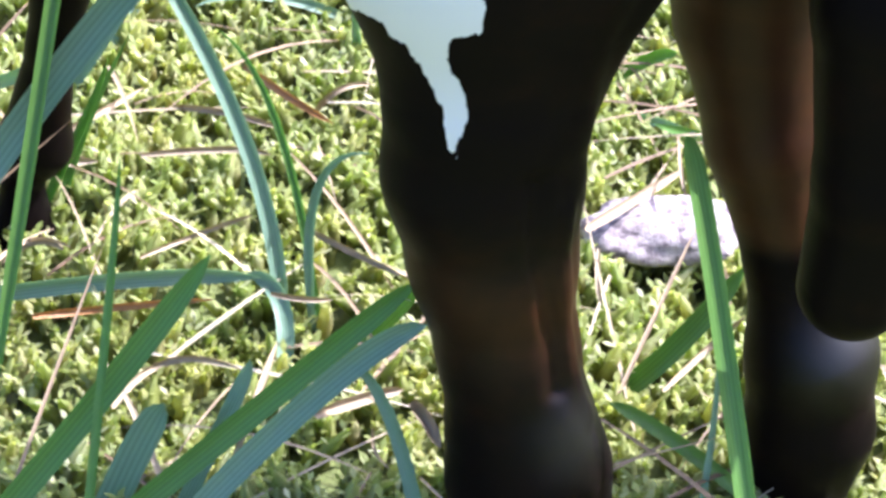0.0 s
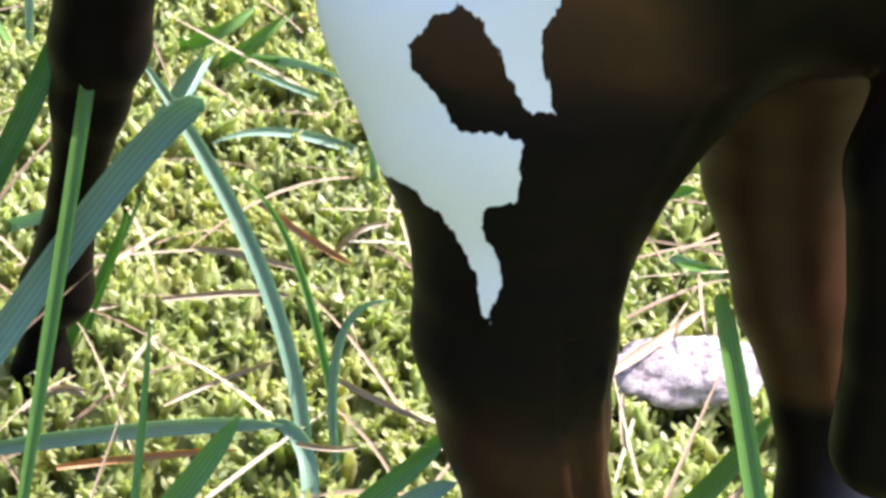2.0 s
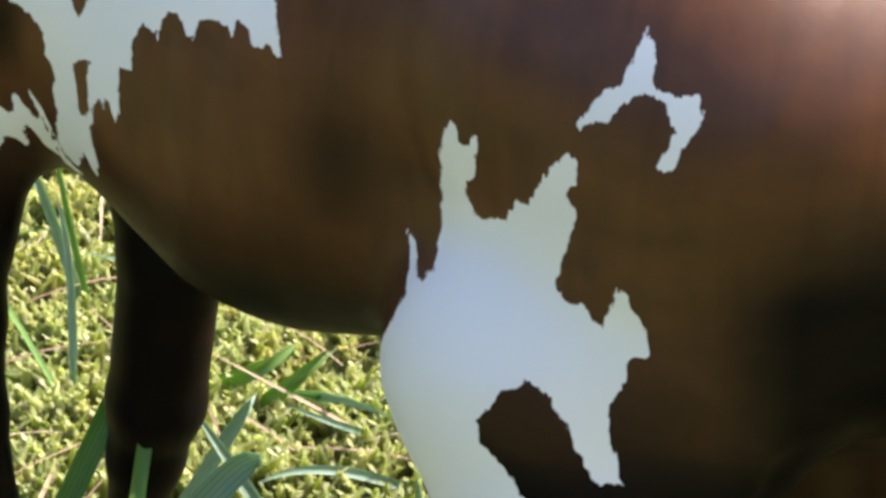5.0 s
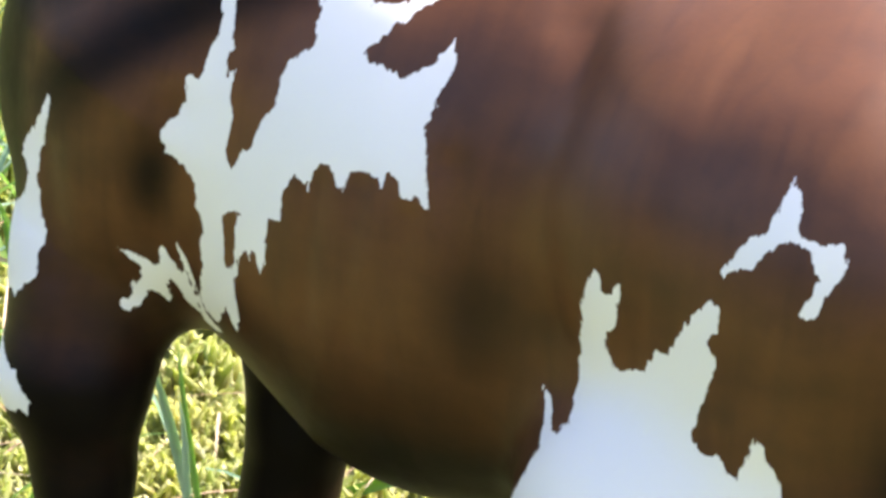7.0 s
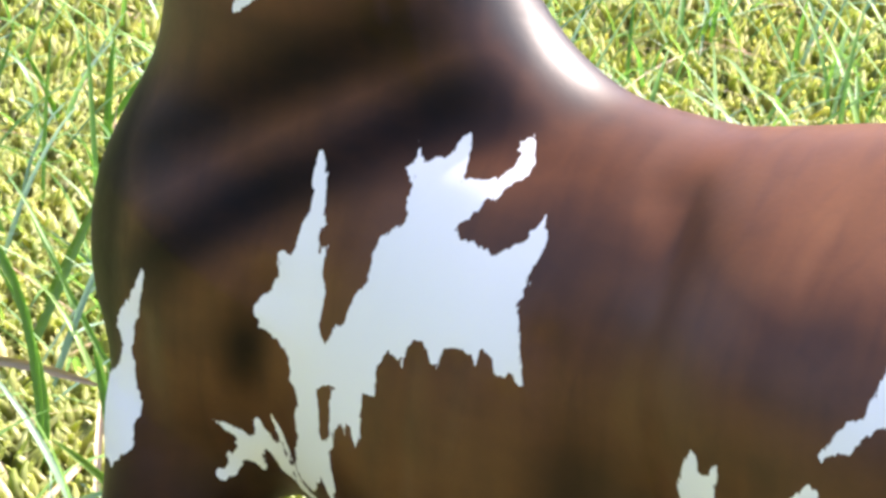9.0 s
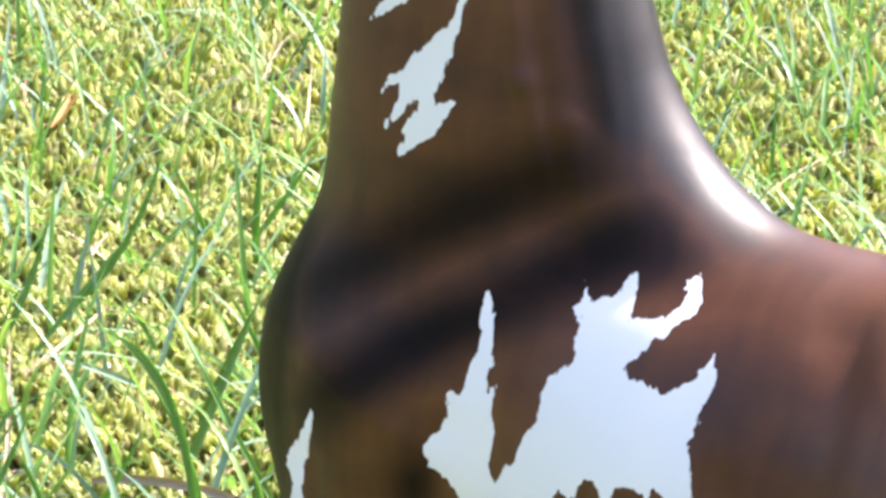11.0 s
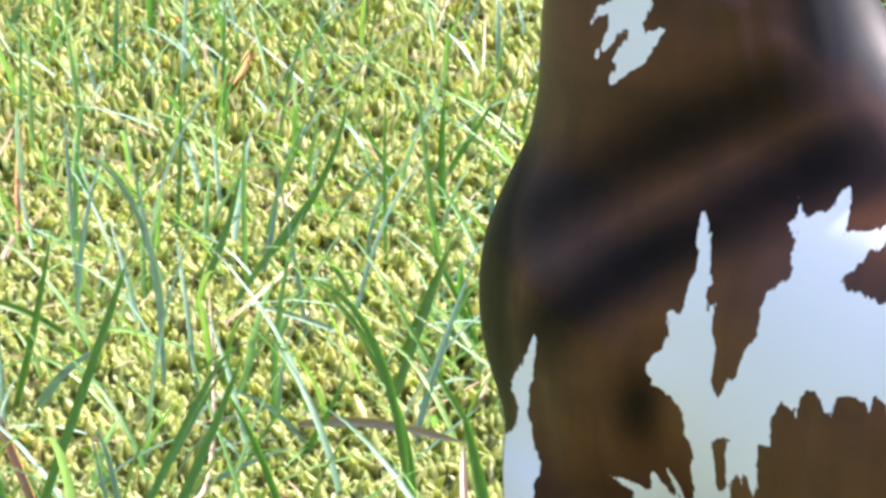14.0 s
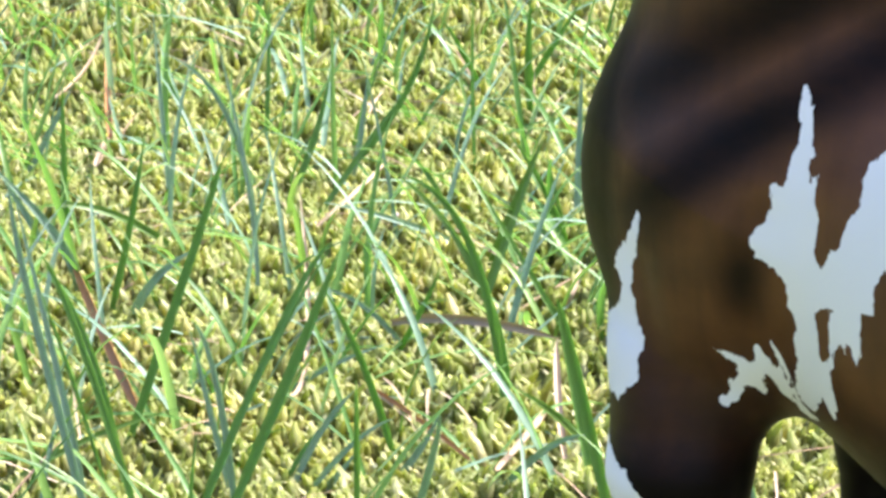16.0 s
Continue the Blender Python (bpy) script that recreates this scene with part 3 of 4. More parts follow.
CREASES = [
    ([(6.5, -16.8, 75.8), (6.8, -16.8, 67.0), (7.2, -13.9, 56.1), (8.6, -11.5, 46.6), (10.9, -12.8, 37.5)], 1.2, 1.9),
    ([(10.1, -11.5, 68.9), (9.7, -10.7, 58.1), (10.3, -9.7, 47.1), (11.8, -9.7, 40.1), (13.9, -7.8, 30.7)], -0.9, 2.0),
    ([(12.9, -11.1, 32.1), (15.3, -10.2, 26.2)], -1.0, 4.0),
    ([(-40.1, 6.1, 186.8), (-34.0, -2.3, 174.4), (-33.4, -6.8, 149.8)], 0.9, 5.0),
    ([(-75.3, -7.2, 160.1), (-76.4, -7.2, 139.5)], 0.5, 2.4),
    ([(-67.6, -7.7, 162.0), (-68.2, -8.4, 138.3)], 0.5, 2.4),
    ([(-59.4, -8.3, 158.8), (-60.4, -7.7, 136.4)], 0.5, 2.4),
    ([(-108.3, -2.4, 143.2), (-105.3, -4.6, 155.7), (-102.4, -4.3, 165.1)], 0.9, 4.0),
    ([(-71.0, 11.4, 198.5), (-83.5, 9.7, 207.1), (-90.7, 7.0, 209.7)], -0.6, 7.0),
    ([(-127.0, -3.3, 153.3), (-124.0, -5.6, 135.3)], 0.9, 4.0),
    ([(8.4, -0.8, 71.7), (13.8, -6.7, 97.0), (20.9, -6.2, 115.9)], 0.8, 3.5),
    ([(-53.7, -6.2, 167.1), (-48.6, -8.0, 146.5)], 0.5, 3.0),
]


# Chains of (x, y, z, radius) in millimetres; the trunk is flattened sideways about its middle plane.
MIDDLE, FLAT = 22.0, 0.68
TRUNK = [
    [(-116.2, 22, 157.4, 35.6), (-93.6, 22, 161.5, 32.2), (-66, 22, 149.7, 42.9), (-35.5, 22, 151.9, 37.8), (-6.1, 22, 154.5, 42), (22, 22, 143, 34)],
    [(-111.6, 22, 171.9, 31.8), (-109.7, 22, 209.7, 23.2), (-109.6, 22, 234.7, 19.5), (-114, 22, 262, 20), (-128, 22, 284, 19), (-165, 22, 268, 13), (-182, 22, 258, 10)],
    [(-99.6, 22, 239.5, 7.7), (-95, 22, 214, 10.1), (-82.6, 22, 193.7, 11.7), (-56.5, 22, 176.8, 9.5)],
]
LEG_CHAINS = [
    [(10, 15, 160, 26), (0.2, 11, 141.3, 29.4), (-13.7, 1, 120.2, 27.1), (-9.1, -3, 107.8, 23.3), (-5.7, -7, 83.8, 15.9), (-5.7, -8, 69.6, 15.1), (-3.4, -8, 54.3, 12.7), (0.2, -8, 38.4, 10.8), (3.5, -8, 23.6, 11.6), (5.2, -8, 16.2, 12.9), (8, -9, -0.2, 13.3)],
    [(-16, 10, 163.5, 28.5), (3, 9, 161.5, 31.5), (21, 15, 150, 24), (10.7, 10, 140.1, 23.9), (0.6, 5, 119.2, 22.4), (-5.3, -1, 99.1, 17.2)],
    [(-16, 34, 163.5, 28.5), (3, 35, 161.5, 31.5), (20, 33, 146, 29), (16.2, 35, 109.9, 18.2), (19.1, 34, 82.7, 12), (24.7, 32, 62.6, 9.4), (31.8, 30, 42.4, 6.8), (38.1, 29, 27, 10.6), (39.7, 29, 12.3, 10.5), (39.4, 28, 1.5, 9)],
    [(-101.4, 30, 138.9, 12), (-97.6, 28, 103.7, 8.9), (-101.8, 28, 73.3, 8.5), (-104.4, 28, 60.9, 6.6), (-107.9, 27, 41, 4.2), (-112.9, 27, 18.1, 6.6), (-115.4, 26, 10.2, 3.5), (-115.4, 25, -0, 6.3)],
    [(-115.2, 18, 156.9, 25.2), (-125.2, 9, 133.6, 14.8), (-124.5, 1, 114.9, 12.4), (-122.2, 0, 98.3, 8.2), (-121.9, 0, 80.1, 7.1), (-122, 0, 58, 8.5), (-123, 0, 32, 6), (-124, 0, 15, 7), (-127, 0, 0, 8.5)],
]
TAIL = [(46, 24, 172, 7), (49, 18, 140, 9), (45.4, 13, 102.2, 10.7), (48.7, 12, 75, 9.8), (47.2, 12, 55, 8.5)]
MANE = [
    [(-98, 13, 262, 3), (-99, 11, 240, 3), (-95, 9, 218, 2.6), (-91, 8, 206, 1.2)],
    [(-95, 15, 255, 3), (-94, 13, 235, 3), (-89, 11, 212, 2.6), (-84, 10, 198, 1.2)],
    [(-91, 18, 250, 3), (-89, 16, 230, 3), (-82, 14, 206, 2.4), (-76, 13, 194, 1.2)],
]
BLEND = (9.0, 8.0, 5.0, 4.0, 8.0)


def horse_field(p):
    squeezed = p.copy()
    squeezed[..., 1] = MIDDLE + (p[..., 1] - MIDDLE) / FLAT
    body = None
    for chain in TRUNK:
        for (x, y, z, r), (x2, y2, z2, r2) in zip(chain, chain[1:]):
            d = round_cone(squeezed, np.array((x, y, z), float), r, np.array((x2, y2, z2), float), r2) * 0.85
            body = d if body is None else melt(body, d, 13.0)
    for chain, soft in zip(LEG_CHAINS, BLEND):
        limb = None
        for (x, y, z, r), (x2, y2, z2, r2) in zip(chain, chain[1:]):
            d = round_cone(p, np.array((x, y, z), float), r, np.array((x2, y2, z2), float), r2)
            limb = d if limb is None else melt(limb, d, 2.5)
        body = melt(body, limb, soft)
    for (x, y, z, r), (x2, y2, z2, r2) in zip(TAIL, TAIL[1:]):
        body = melt(body, round_cone(p, np.array((x, y, z), float), r, np.array((x2, y2, z2), float), r2), 2.0)
    for line, depth, wide in CREASES:
        near = None
        for a, b in zip(line, line[1:]):
            d = round_cone(p, np.array(a, float), 0.0, np.array(b, float), 0.0)
            near = d if near is None else np.minimum(near, d)
        body = body + depth * np.exp(-(near / wide) ** 2)
    for lock in MANE:
        for (x, y, z, r), (x2, y2, z2, r2) in zip(lock, lock[1:]):
            body = melt(body, round_cone(p, np.array((x, y, z), float), r, np.array((x2, y2, z2), float), r2), 1.6)
    return body


def inside_by(px, pz, outline):
    """Signed distance in millimetres to a closed outline, positive inside it."""
    a = np.array(outline, float)
    b = np.roll(a, -1, 0)
    best = np.full(len(px), 1e9)
    odd = np.zeros(len(px), bool)
    for (ax, az), (bx, bz) in zip(a, b):
        ex, ez = bx - ax, bz - az
        t = np.clip(((px - ax) * ex + (pz - az) * ez) / (ex * ex + ez * ez + 1e-9), 0, 1)
        best = np.minimum(best, np.hypot(px - ax - t * ex, pz - az - t * ez))
        if ez:
            odd ^= ((az > pz) != (bz > pz)) & (px < (pz - az) * ex / ez + ax)
    return np.where(odd, best, -best)


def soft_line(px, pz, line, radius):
    """How near, from 0 to 1, to a soft-edged line."""
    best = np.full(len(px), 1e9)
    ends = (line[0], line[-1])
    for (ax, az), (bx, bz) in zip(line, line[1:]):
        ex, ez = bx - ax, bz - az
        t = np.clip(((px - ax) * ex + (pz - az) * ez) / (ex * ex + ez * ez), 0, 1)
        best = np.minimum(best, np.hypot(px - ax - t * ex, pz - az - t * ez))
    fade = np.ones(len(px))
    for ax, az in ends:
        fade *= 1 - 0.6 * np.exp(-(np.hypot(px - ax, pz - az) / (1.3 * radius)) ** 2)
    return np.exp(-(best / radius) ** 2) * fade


def finer(verts, quads):
    """Each quad cut into four, and the new vertices drawn onto the surface."""
    count = len(verts)
    pairs = np.sort(np.stack([quads, np.roll(quads, -1, 1)], -1).reshape(-1, 2), 1)
    keys, back = np.unique(pairs[:, 0] * count + pairs[:, 1], return_inverse=True)
    ends = np.stack([keys // count, keys % count], -1)
    middle = verts[ends].mean(1)
    centre = verts[quads].mean(1)
    edge = back.reshape(-1, 4) + count
    face = np.arange(len(quads)) + count + len(keys)
    verts = np.concatenate([verts, middle, centre])
    quads = np.concatenate([np.stack([quads[:, k], edge[:, k], face, edge[:, k - 1]], -1) for k in range(4)])
    a, b, c, d = (verts[quads[:, k]] for k in range(4))
    across = np.cross(c - a, d - b)
    normal = np.zeros_like(verts)
    for k in range(4):
        for axis in range(3):
            normal[:, axis] += np.bincount(quads[:, k], across[:, axis], len(verts))
    normal /= np.linalg.norm(normal, axis=1, keepdims=True) + 1e-9
    gap = horse_field(verts)
    lift = horse_field(verts + normal * 0.3) - gap
    return verts - normal * np.clip(gap * np.sign(lift), -0.6, 0.6)[:, None], quads


def horse():
    step, low, high = 1.4, np.array((-200.0, -32.0, -6.0)), np.array((78.0, 76.0, 310.0))
    axes = [np.arange(a, b, step) for a, b in zip(low, high)]
    p = np.stack(np.meshgrid(*axes, indexing="ij"), -1).astype(np.float32)
    verts, quads = grid_surface(horse_field(p), low, step)
    verts, quads = finer(verts, quads)
    ob = mesh_from("toy_horse", verts * 0.001, quads, HORSE)
    x, y, z = verts.T
    white = np.full(len(x), -9.0)
    for outline in WHITE:
        white = np.maximum(white, inside_by(x, z, outline))
    white = np.where(y < 20, white, -9.0)
    black = np.where(x > -60, np.clip((147 - z) / 34, 0, 1) * 0.97, np.clip((144 - z) / 28, 0, 1) * 0.94)
    black = np.maximum(black, 0.74 * np.clip((162 - z) / 40, 0, 1) * np.clip((-94 - x) / 14, 0, 1))
    black = np.maximum(black, 0.94 * np.clip((x - 3) / 20, 0, 1) * np.clip((172 - z) / 28, 0, 1))
    black = np.maximum(black, 0.85 * np.clip((-126 - x) / 11, 0, 1) * np.clip((210 - z) / 20, 0, 1))
    black -= 0.34 * np.exp(-((z - 50) / 13) ** 2) * (x > -30) * (x < 14)
    black = np.where((x > 8) & (y > 16), np.maximum(np.clip((56 - z) / 10, 0, 1) * 0.97, 0.56), black)
    black = np.maximum(black, np.clip((x - 40) / 4, 0, 1) * np.clip((26 - y) / 4, 0, 1) * 0.97)
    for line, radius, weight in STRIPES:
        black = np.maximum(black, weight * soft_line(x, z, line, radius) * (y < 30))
    crest = soft_line(x, z, [(-86, 250), (-80, 225), (-72, 208), (-60, 199), (-50, 196)], 9.0) * np.clip((y - 8) / 8, 0, 1)
    black = np.maximum(black, 0.95 * crest)
    shine = np.exp(-((x - 13.5) ** 2 + (z - 29) ** 2 + (y + 10) ** 2) / 40) + np.exp(-((x - 46.5) ** 2 + (z - 33.9) ** 2) / 60) * (y > 12)
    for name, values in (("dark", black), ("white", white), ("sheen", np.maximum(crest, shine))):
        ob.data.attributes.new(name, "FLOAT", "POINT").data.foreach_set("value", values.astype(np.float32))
    tagged(ob, "glossy brown and white pinto plastic toy horse standing on moss", "toy horse")


horse()


# ---------------------------------------------------------------- stone, single blades and stalks
def stone():
    bm = bmesh.new()
    bmesh.ops.create_icosphere(bm, subdivisions=4, radius=1.0)
    for v in bm.verts:
        k = 1 + 0.22 * noise.noise(v.co * 1.7) + 0.08 * noise.noise(v.co * 5.0)
        v.co = Vector((v.co.x * 0.016 * k, v.co.y * 0.0085 * k, max(v.co.z, -0.6) * 0.0042 * k))
    for f in bm.faces:
        f.smooth = True
    data = bpy.data.meshes.new("stone")
    bm.to_mesh(data)
    bm.free()
    data.materials.append(GRANITE)
    ob = new("stone", data)
    ob.matrix_world = pose(-0.0065, 0.0800, 0.0040, 8, -4, 25)
    tagged(ob, "pale pinkish speckled granite stone in the moss", "stone")


stone()


def pebble():
    bm = bmesh.new()
    bmesh.ops.create_icosphere(bm, subdivisions=2, radius=0.0014)
    for v in bm.verts:
        v.co *= 1 + 0.25 * noise.noise(v.co * 900)
        v.co.z *= 0.8
    for f in bm.faces:
        f.smooth = True
    data = bpy.data.meshes.new("pebble")
    bm.to_mesh(data)
    bm.free()
    data.materials.append(GRANITE)
    ob = new("pebble", data)
    ob.matrix_world = pose(-0.459, 0.327, 0.0065)
    tagged(ob, "tiny white pebble lying on the moss", "pebble")


pebble()
LABELS = {
    "grass_blade": "dark green folded grass blade rising from moss",
    "grey_green_blade": "arching grey-green grass blade over the moss",
    "fresh_blade": "bright green fresh grass blade in the moss",
    "dry_straw": "pale dry grass stalk lying on moss",
    "dead_leaf": "russet brown dead grass stalk on moss",
}


def ribbon(a, b, c, width, taper, fold, segs=14):
    """A folded leaf along a curve through three points (a root, b middle, c tip), all in metres."""
    a, b, c = (np.array(p, float) * 0.001 for p in (a, b, c))
    t = np.linspace(0, 1, segs + 1)[:, None]
    via = 2 * b - (a + c) / 2
    line = (1 - t) ** 2 * a + 2 * t * (1 - t) * via + t**2 * c
    along = np.gradient(line, axis=0)
    along /= np.linalg.norm(along, axis=1, keepdims=True)
    facing = np.array((0.42, -0.80, 0.42))
    twist = RNG.uniform(-0.25, 0.25)
    side = np.cross(along, facing)
    side /= np.linalg.norm(side, axis=1, keepdims=True)
    out = np.cross(side, along)
    side, out = side * math.cos(twist) + out * math.sin(twist), out * math.cos(twist) - side * math.sin(twist)
    w = width * 0.001 * np.minimum(1, 0.7 + 1.5 * t) * np.clip(1.0 - np.abs(t) ** taper, 0.04, 1)
    ridge = line - out * w * fold
    rows = np.stack([line + side * w / 2, ridge + side * w * 0.22, ridge - out * w * 0.05, ridge - side * w * 0.22, line - side * w / 2], 1)
    thick = rows + out[:, None] * 0.00012
    n = 5
    v = np.concatenate([rows.reshape(-1, 3), thick.reshape(-1, 3)])
    i = (np.arange(segs)[:, None] * n + np.arange(n - 1)).ravel()
    top = np.stack([i, i + 1, i + n + 1, i + n], -1)
    return v, np.concatenate([top, top[:, ::-1] + len(rows) * n]), np.tile([-1.0, -0.45, 0.0, 0.45, 1.0], 2 * len(rows))


def blade(material, a, b, c, width):
    width = width * 0.78 if a[0] < -200 else width
    v, f, across = ribbon(a, b, c, width, 9.0 if width > 2.6 and a[0] > -200 else 3.2, 0.16)
    ob = mesh_from("grass_blade", v, f, material)
    ob.data.attributes.new("across", "FLOAT", "POINT").data.foreach_set("value", across.astype(np.float32))
    tagged(ob, LABELS[material.name], "grass", "grass blades round the horse")


def stalk(material, a, b, c, width):
    v, f, across = ribbon(a, b, c, width, 9.0, 0.45, 10)
    tagged(mesh_from("dry_stalk", v, f, material), LABELS[material.name], "straw", "dry stalks on the moss")


blade(BLADE, (-70.9, -68.6, -2.0), (-52.5, -41.8, 31.0), (-42.4, -26.0, 51.6), 4.24)
blade(BLADE, (-44.7, -63.7, -2.0), (-52.9, -38.8, 44.2), (-56.5, -28.5, 65.9), 1.57)
blade(BLUE_BLADE, (-56.6, 21.3, -2.0), (-71.6, 32.0, 32.0), (-102.2, 38.9, 66.6), 3.06)
blade(BLADE, (-52.5, 27.6, -2.0), (-67.4, 37.7, 31.4), (-80.4, 38.0, 47.3), 1.54)
blade(BLADE, (49.6, -11.8, -2.0), (25.6, 10.6, 50.5), (16.9, 16.0, 69.2), 3.53)
blade(BLADE, (-57.9, -53.1, -2.0), (-30.6, -24.2, 28.6), (-15.5, -8.9, 45.7), 3.95)
blade(FRESH, (-44.2, 24.3, -2.0), (-37.4, 25.9, 7.5), (-33.1, 27.5, 14.9), 3.45)
blade(BLUE_BLADE, (-46.1, -45.6, -2.0), (-26.1, -21.2, 27.2), (-12.5, -10.6, 39.4), 4.15)
blade(BLUE_BLADE, (-4.9, -21.5, -2.0), (-16.0, -15.4, 22.6), (-24.5, -17.1, 32.4), 2.55)
blade(BLUE_BLADE, (-45.0, -40.5, -2.0), (-39.3, -28.6, 20.1), (-36.6, -23.6, 31.7), 2.73)
blade(BLUE_BLADE, (-55.5, -42.7, -2.0), (-51.3, -35.8, 14.5), (-47.6, -31.9, 24.3), 5.30)
blade(BLUE_BLADE, (-110.0, -10.0, 6.0), (-82.3, 9.5, 9.0), (-62.0, 22.5, 9.0), 3.2)
blade(BLUE_BLADE, (-50.7, 11.0, -2.0), (-56.5, 20.5, 6.5), (-65.0, 23.0, 8.5), 3.2)
blade(BLUE_BLADE, (-53.0, 26.3, -2.0), (-57.2, 34.3, 22.3), (-48.5, 38.9, 30.8), 1.85)
blade(FRESH, (1.8, 33.5, -2.0), (11.8, 39.6, 11.2), (19.4, 48.5, 25.4), 3.98)
blade(FRESH, (41.0, 18.7, -2.0), (22.7, 13.2, 12.7), (11.7, 8.4, 20.3), 2.63)
blade(BLUE_BLADE, (29.1, 8.7, -2.0), (27.8, 14.6, 16.9), (25.6, 18.3, 29.9), 1.21)
blade(BLADE, (-116.6, 30.3, -2.0), (-118.7, 38.3, 21.7), (-119.3, 45.8, 39.8), 2.60)
blade(FRESH, (-40.5, 134.3, -2.0), (-33.0, 133.2, 5.8), (-26.6, 132.1, 9.8), 2.63)
blade(BLUE_BLADE, (-33.6, 121.7, -2.0), (-23.7, 118.4, 1.3), (-13.7, 116.5, 2.0), 2.10)
blade(BLADE, (-31.0, 100.1, -2.0), (-17.6, 94.1, -4.6), (-2.0, 89.8, -10.6), 1.58)
blade(BLADE, (-112.3, 31.7, -2.0), (-109.1, 37.8, 16.2), (-104.6, 47.3, 33.8), 1.73)
blade(BLUE_BLADE, (-111.1, 59.6, -2.0), (-108.6, 49.5, -3.4), (-108.6, 41.3, -5.2), 2.03)
blade(BLADE, (-93.7, -15.4, -2.0), (-99.4, 19.1, 66.1), (-101.2, 31.3, 93.9), 2.65)
blade(BLADE, (-128.3, -16.3, -2.0), (-113.1, 24.8, 62.3), (-107.1, 33.2, 79.5), 4.44)
blade(BLUE_BLADE, (-134.0, 62.7, -2.0), (-122.3, 75.1, 23.5), (-114.8, 83.1, 40.3), 3.22)
blade(FRESH, (-162.7, 144.9, -2.0), (-150.6, 143.7, 5.1), (-139.9, 145.8, 12.3), 2.64)
blade(FRESH, (-148.2, 137.0, -2.0), (-137.1, 138.1, 8.9), (-128.1, 141.4, 18.9), 2.58)
blade(BLADE, (-119.6, 151.9, -2.0), (-128.6, 141.3, 4.8), (-135.9, 133.5, 9.1), 2.20)
blade(BLUE_BLADE, (-185.6, 122.8, -2.0), (-189.2, 129.4, 26.9), (-194.0, 132.4, 45.7), 2.07)
blade(BLUE_BLADE, (-97.6, 125.9, -2.0), (-113.6, 113.8, 6.3), (-124.6, 101.8, 6.3), 2.34)
blade(BLUE_BLADE, (-118.1, -21.5, -2.0), (-93.1, 17.4, 52.3), (-80.3, 27.0, 66.6), 5.55)
blade(BLADE, (-114.6, 26.6, -2.0), (-107.7, 34.6, 19.1), (-104.1, 39.3, 32.8), 1.93)
blade(BLUE_BLADE, (-92.1, 114.9, -2.0), (-90.6, 110.9, 6.5), (-90.5, 109.4, 14.5), 1.94)
blade(BLADE, (-13.9, 122.8, -2.0), (-17.6, 114.7, 3.2), (-21.8, 108.7, 7.1), 2.33)
blade(BLUE_BLADE, (-206.1, 158.7, -2.0), (-212.1, 155.7, 24.9), (-215.4, 152.8, 40.0), 3.61)
blade(BLADE, (-201.8, 156.1, -2.0), (-206.5, 154.7, 26.8), (-209.2, 154.3, 46.9), 2.21)
blade(FRESH, (-187.9, 186.0, -2.0), (-170.0, 188.3, 8.1), (-160.1, 187.6, 12.2), 3.13)
blade(BLADE, (-189.5, 176.9, -2.0), (-186.4, 174.1, 14.4), (-185.0, 172.0, 25.5), 2.53)
blade(BLADE, (-197.6, 178.9, -2.0), (-192.3, 173.9, 6.7), (-188.7, 170.2, 11.5), 3.41)
blade(BLADE, (-343.9, 84.3, -2.0), (-324.7, 116.0, 62.3), (-312.3, 127.9, 85.6), 2.99)
blade(BLADE, (-341.3, 93.8, -2.0), (-323.4, 119.5, 51.6), (-314.0, 131.9, 81.6), 3.32)
blade(BLADE, (-412.5, 135.9, -2.0), (-397.2, 160.9, 57.9), (-389.2, 169.6, 84.4), 3.68)
blade(BLADE, (-502.3, 222.5, -2.0), (-492.4, 228.0, 30.5), (-486.8, 235.5, 62.4), 3.29)
blade(FRESH, (-522.6, 279.7, -2.0), (-538.0, 258.5, 19.8), (-553.0, 236.2, 25.0), 3.70)
blade(BLADE, (-346.1, 82.2, -2.0), (-365.3, 84.2, 65.5), (-371.6, 80.6, 88.6), 2.69)
blade(BLUE_BLADE, (-353.5, 71.2, -2.0), (-372.9, 76.8, 73.3), (-378.2, 79.9, 108.8), 2.98)
blade(BLUE_BLADE, (-338.1, 105.5, -2.0), (-342.7, 109.8, 45.3), (-346.4, 106.9, 65.5), 2.59)
blade(BLUE_BLADE, (-427.3, 328.1, -2.0), (-441.3, 305.9, 14.1), (-456.8, 286.1, 25.1), 2.81)
blade(BLADE, (-326.8, 212.0, -2.0), (-336.3, 214.1, 52.4), (-351.7, 202.1, 75.6), 3.37)
blade(FRESH, (-402.8, 305.6, -2.0), (-391.4, 309.3, 24.1), (-382.0, 316.5, 48.6), 5.04)
blade(BLADE, (-250.3, 156.9, -2.0), (-260.0, 158.0, 46.8), (-263.1, 156.2, 67.8), 3.88)
blade(FRESH, (-286.0, 202.8, -2.0), (-291.4, 191.3, 14.3), (-298.3, 181.2, 26.0), 3.23)
blade(BLADE, (-333.8, 169.1, -2.0), (-340.0, 165.3, 32.6), (-347.3, 160.3, 55.9), 3.08)
blade(BLADE, (-386.3, 231.2, -2.0), (-374.2, 233.0, 15.9), (-366.2, 235.9, 31.6), 2.51)
blade(BLUE_BLADE, (-400.2, 194.9, -2.0), (-383.1, 198.4, 10.2), (-364.4, 206.7, 18.3), 2.45)
blade(BLADE, (-525.0, 375.1, -2.0), (-500.4, 390.2, 31.0), (-491.0, 402.1, 69.2), 3.55)
blade(BLADE, (-532.8, 480.3, -2.0), (-533.1, 468.8, 21.0), (-536.7, 459.8, 39.4), 3.12)
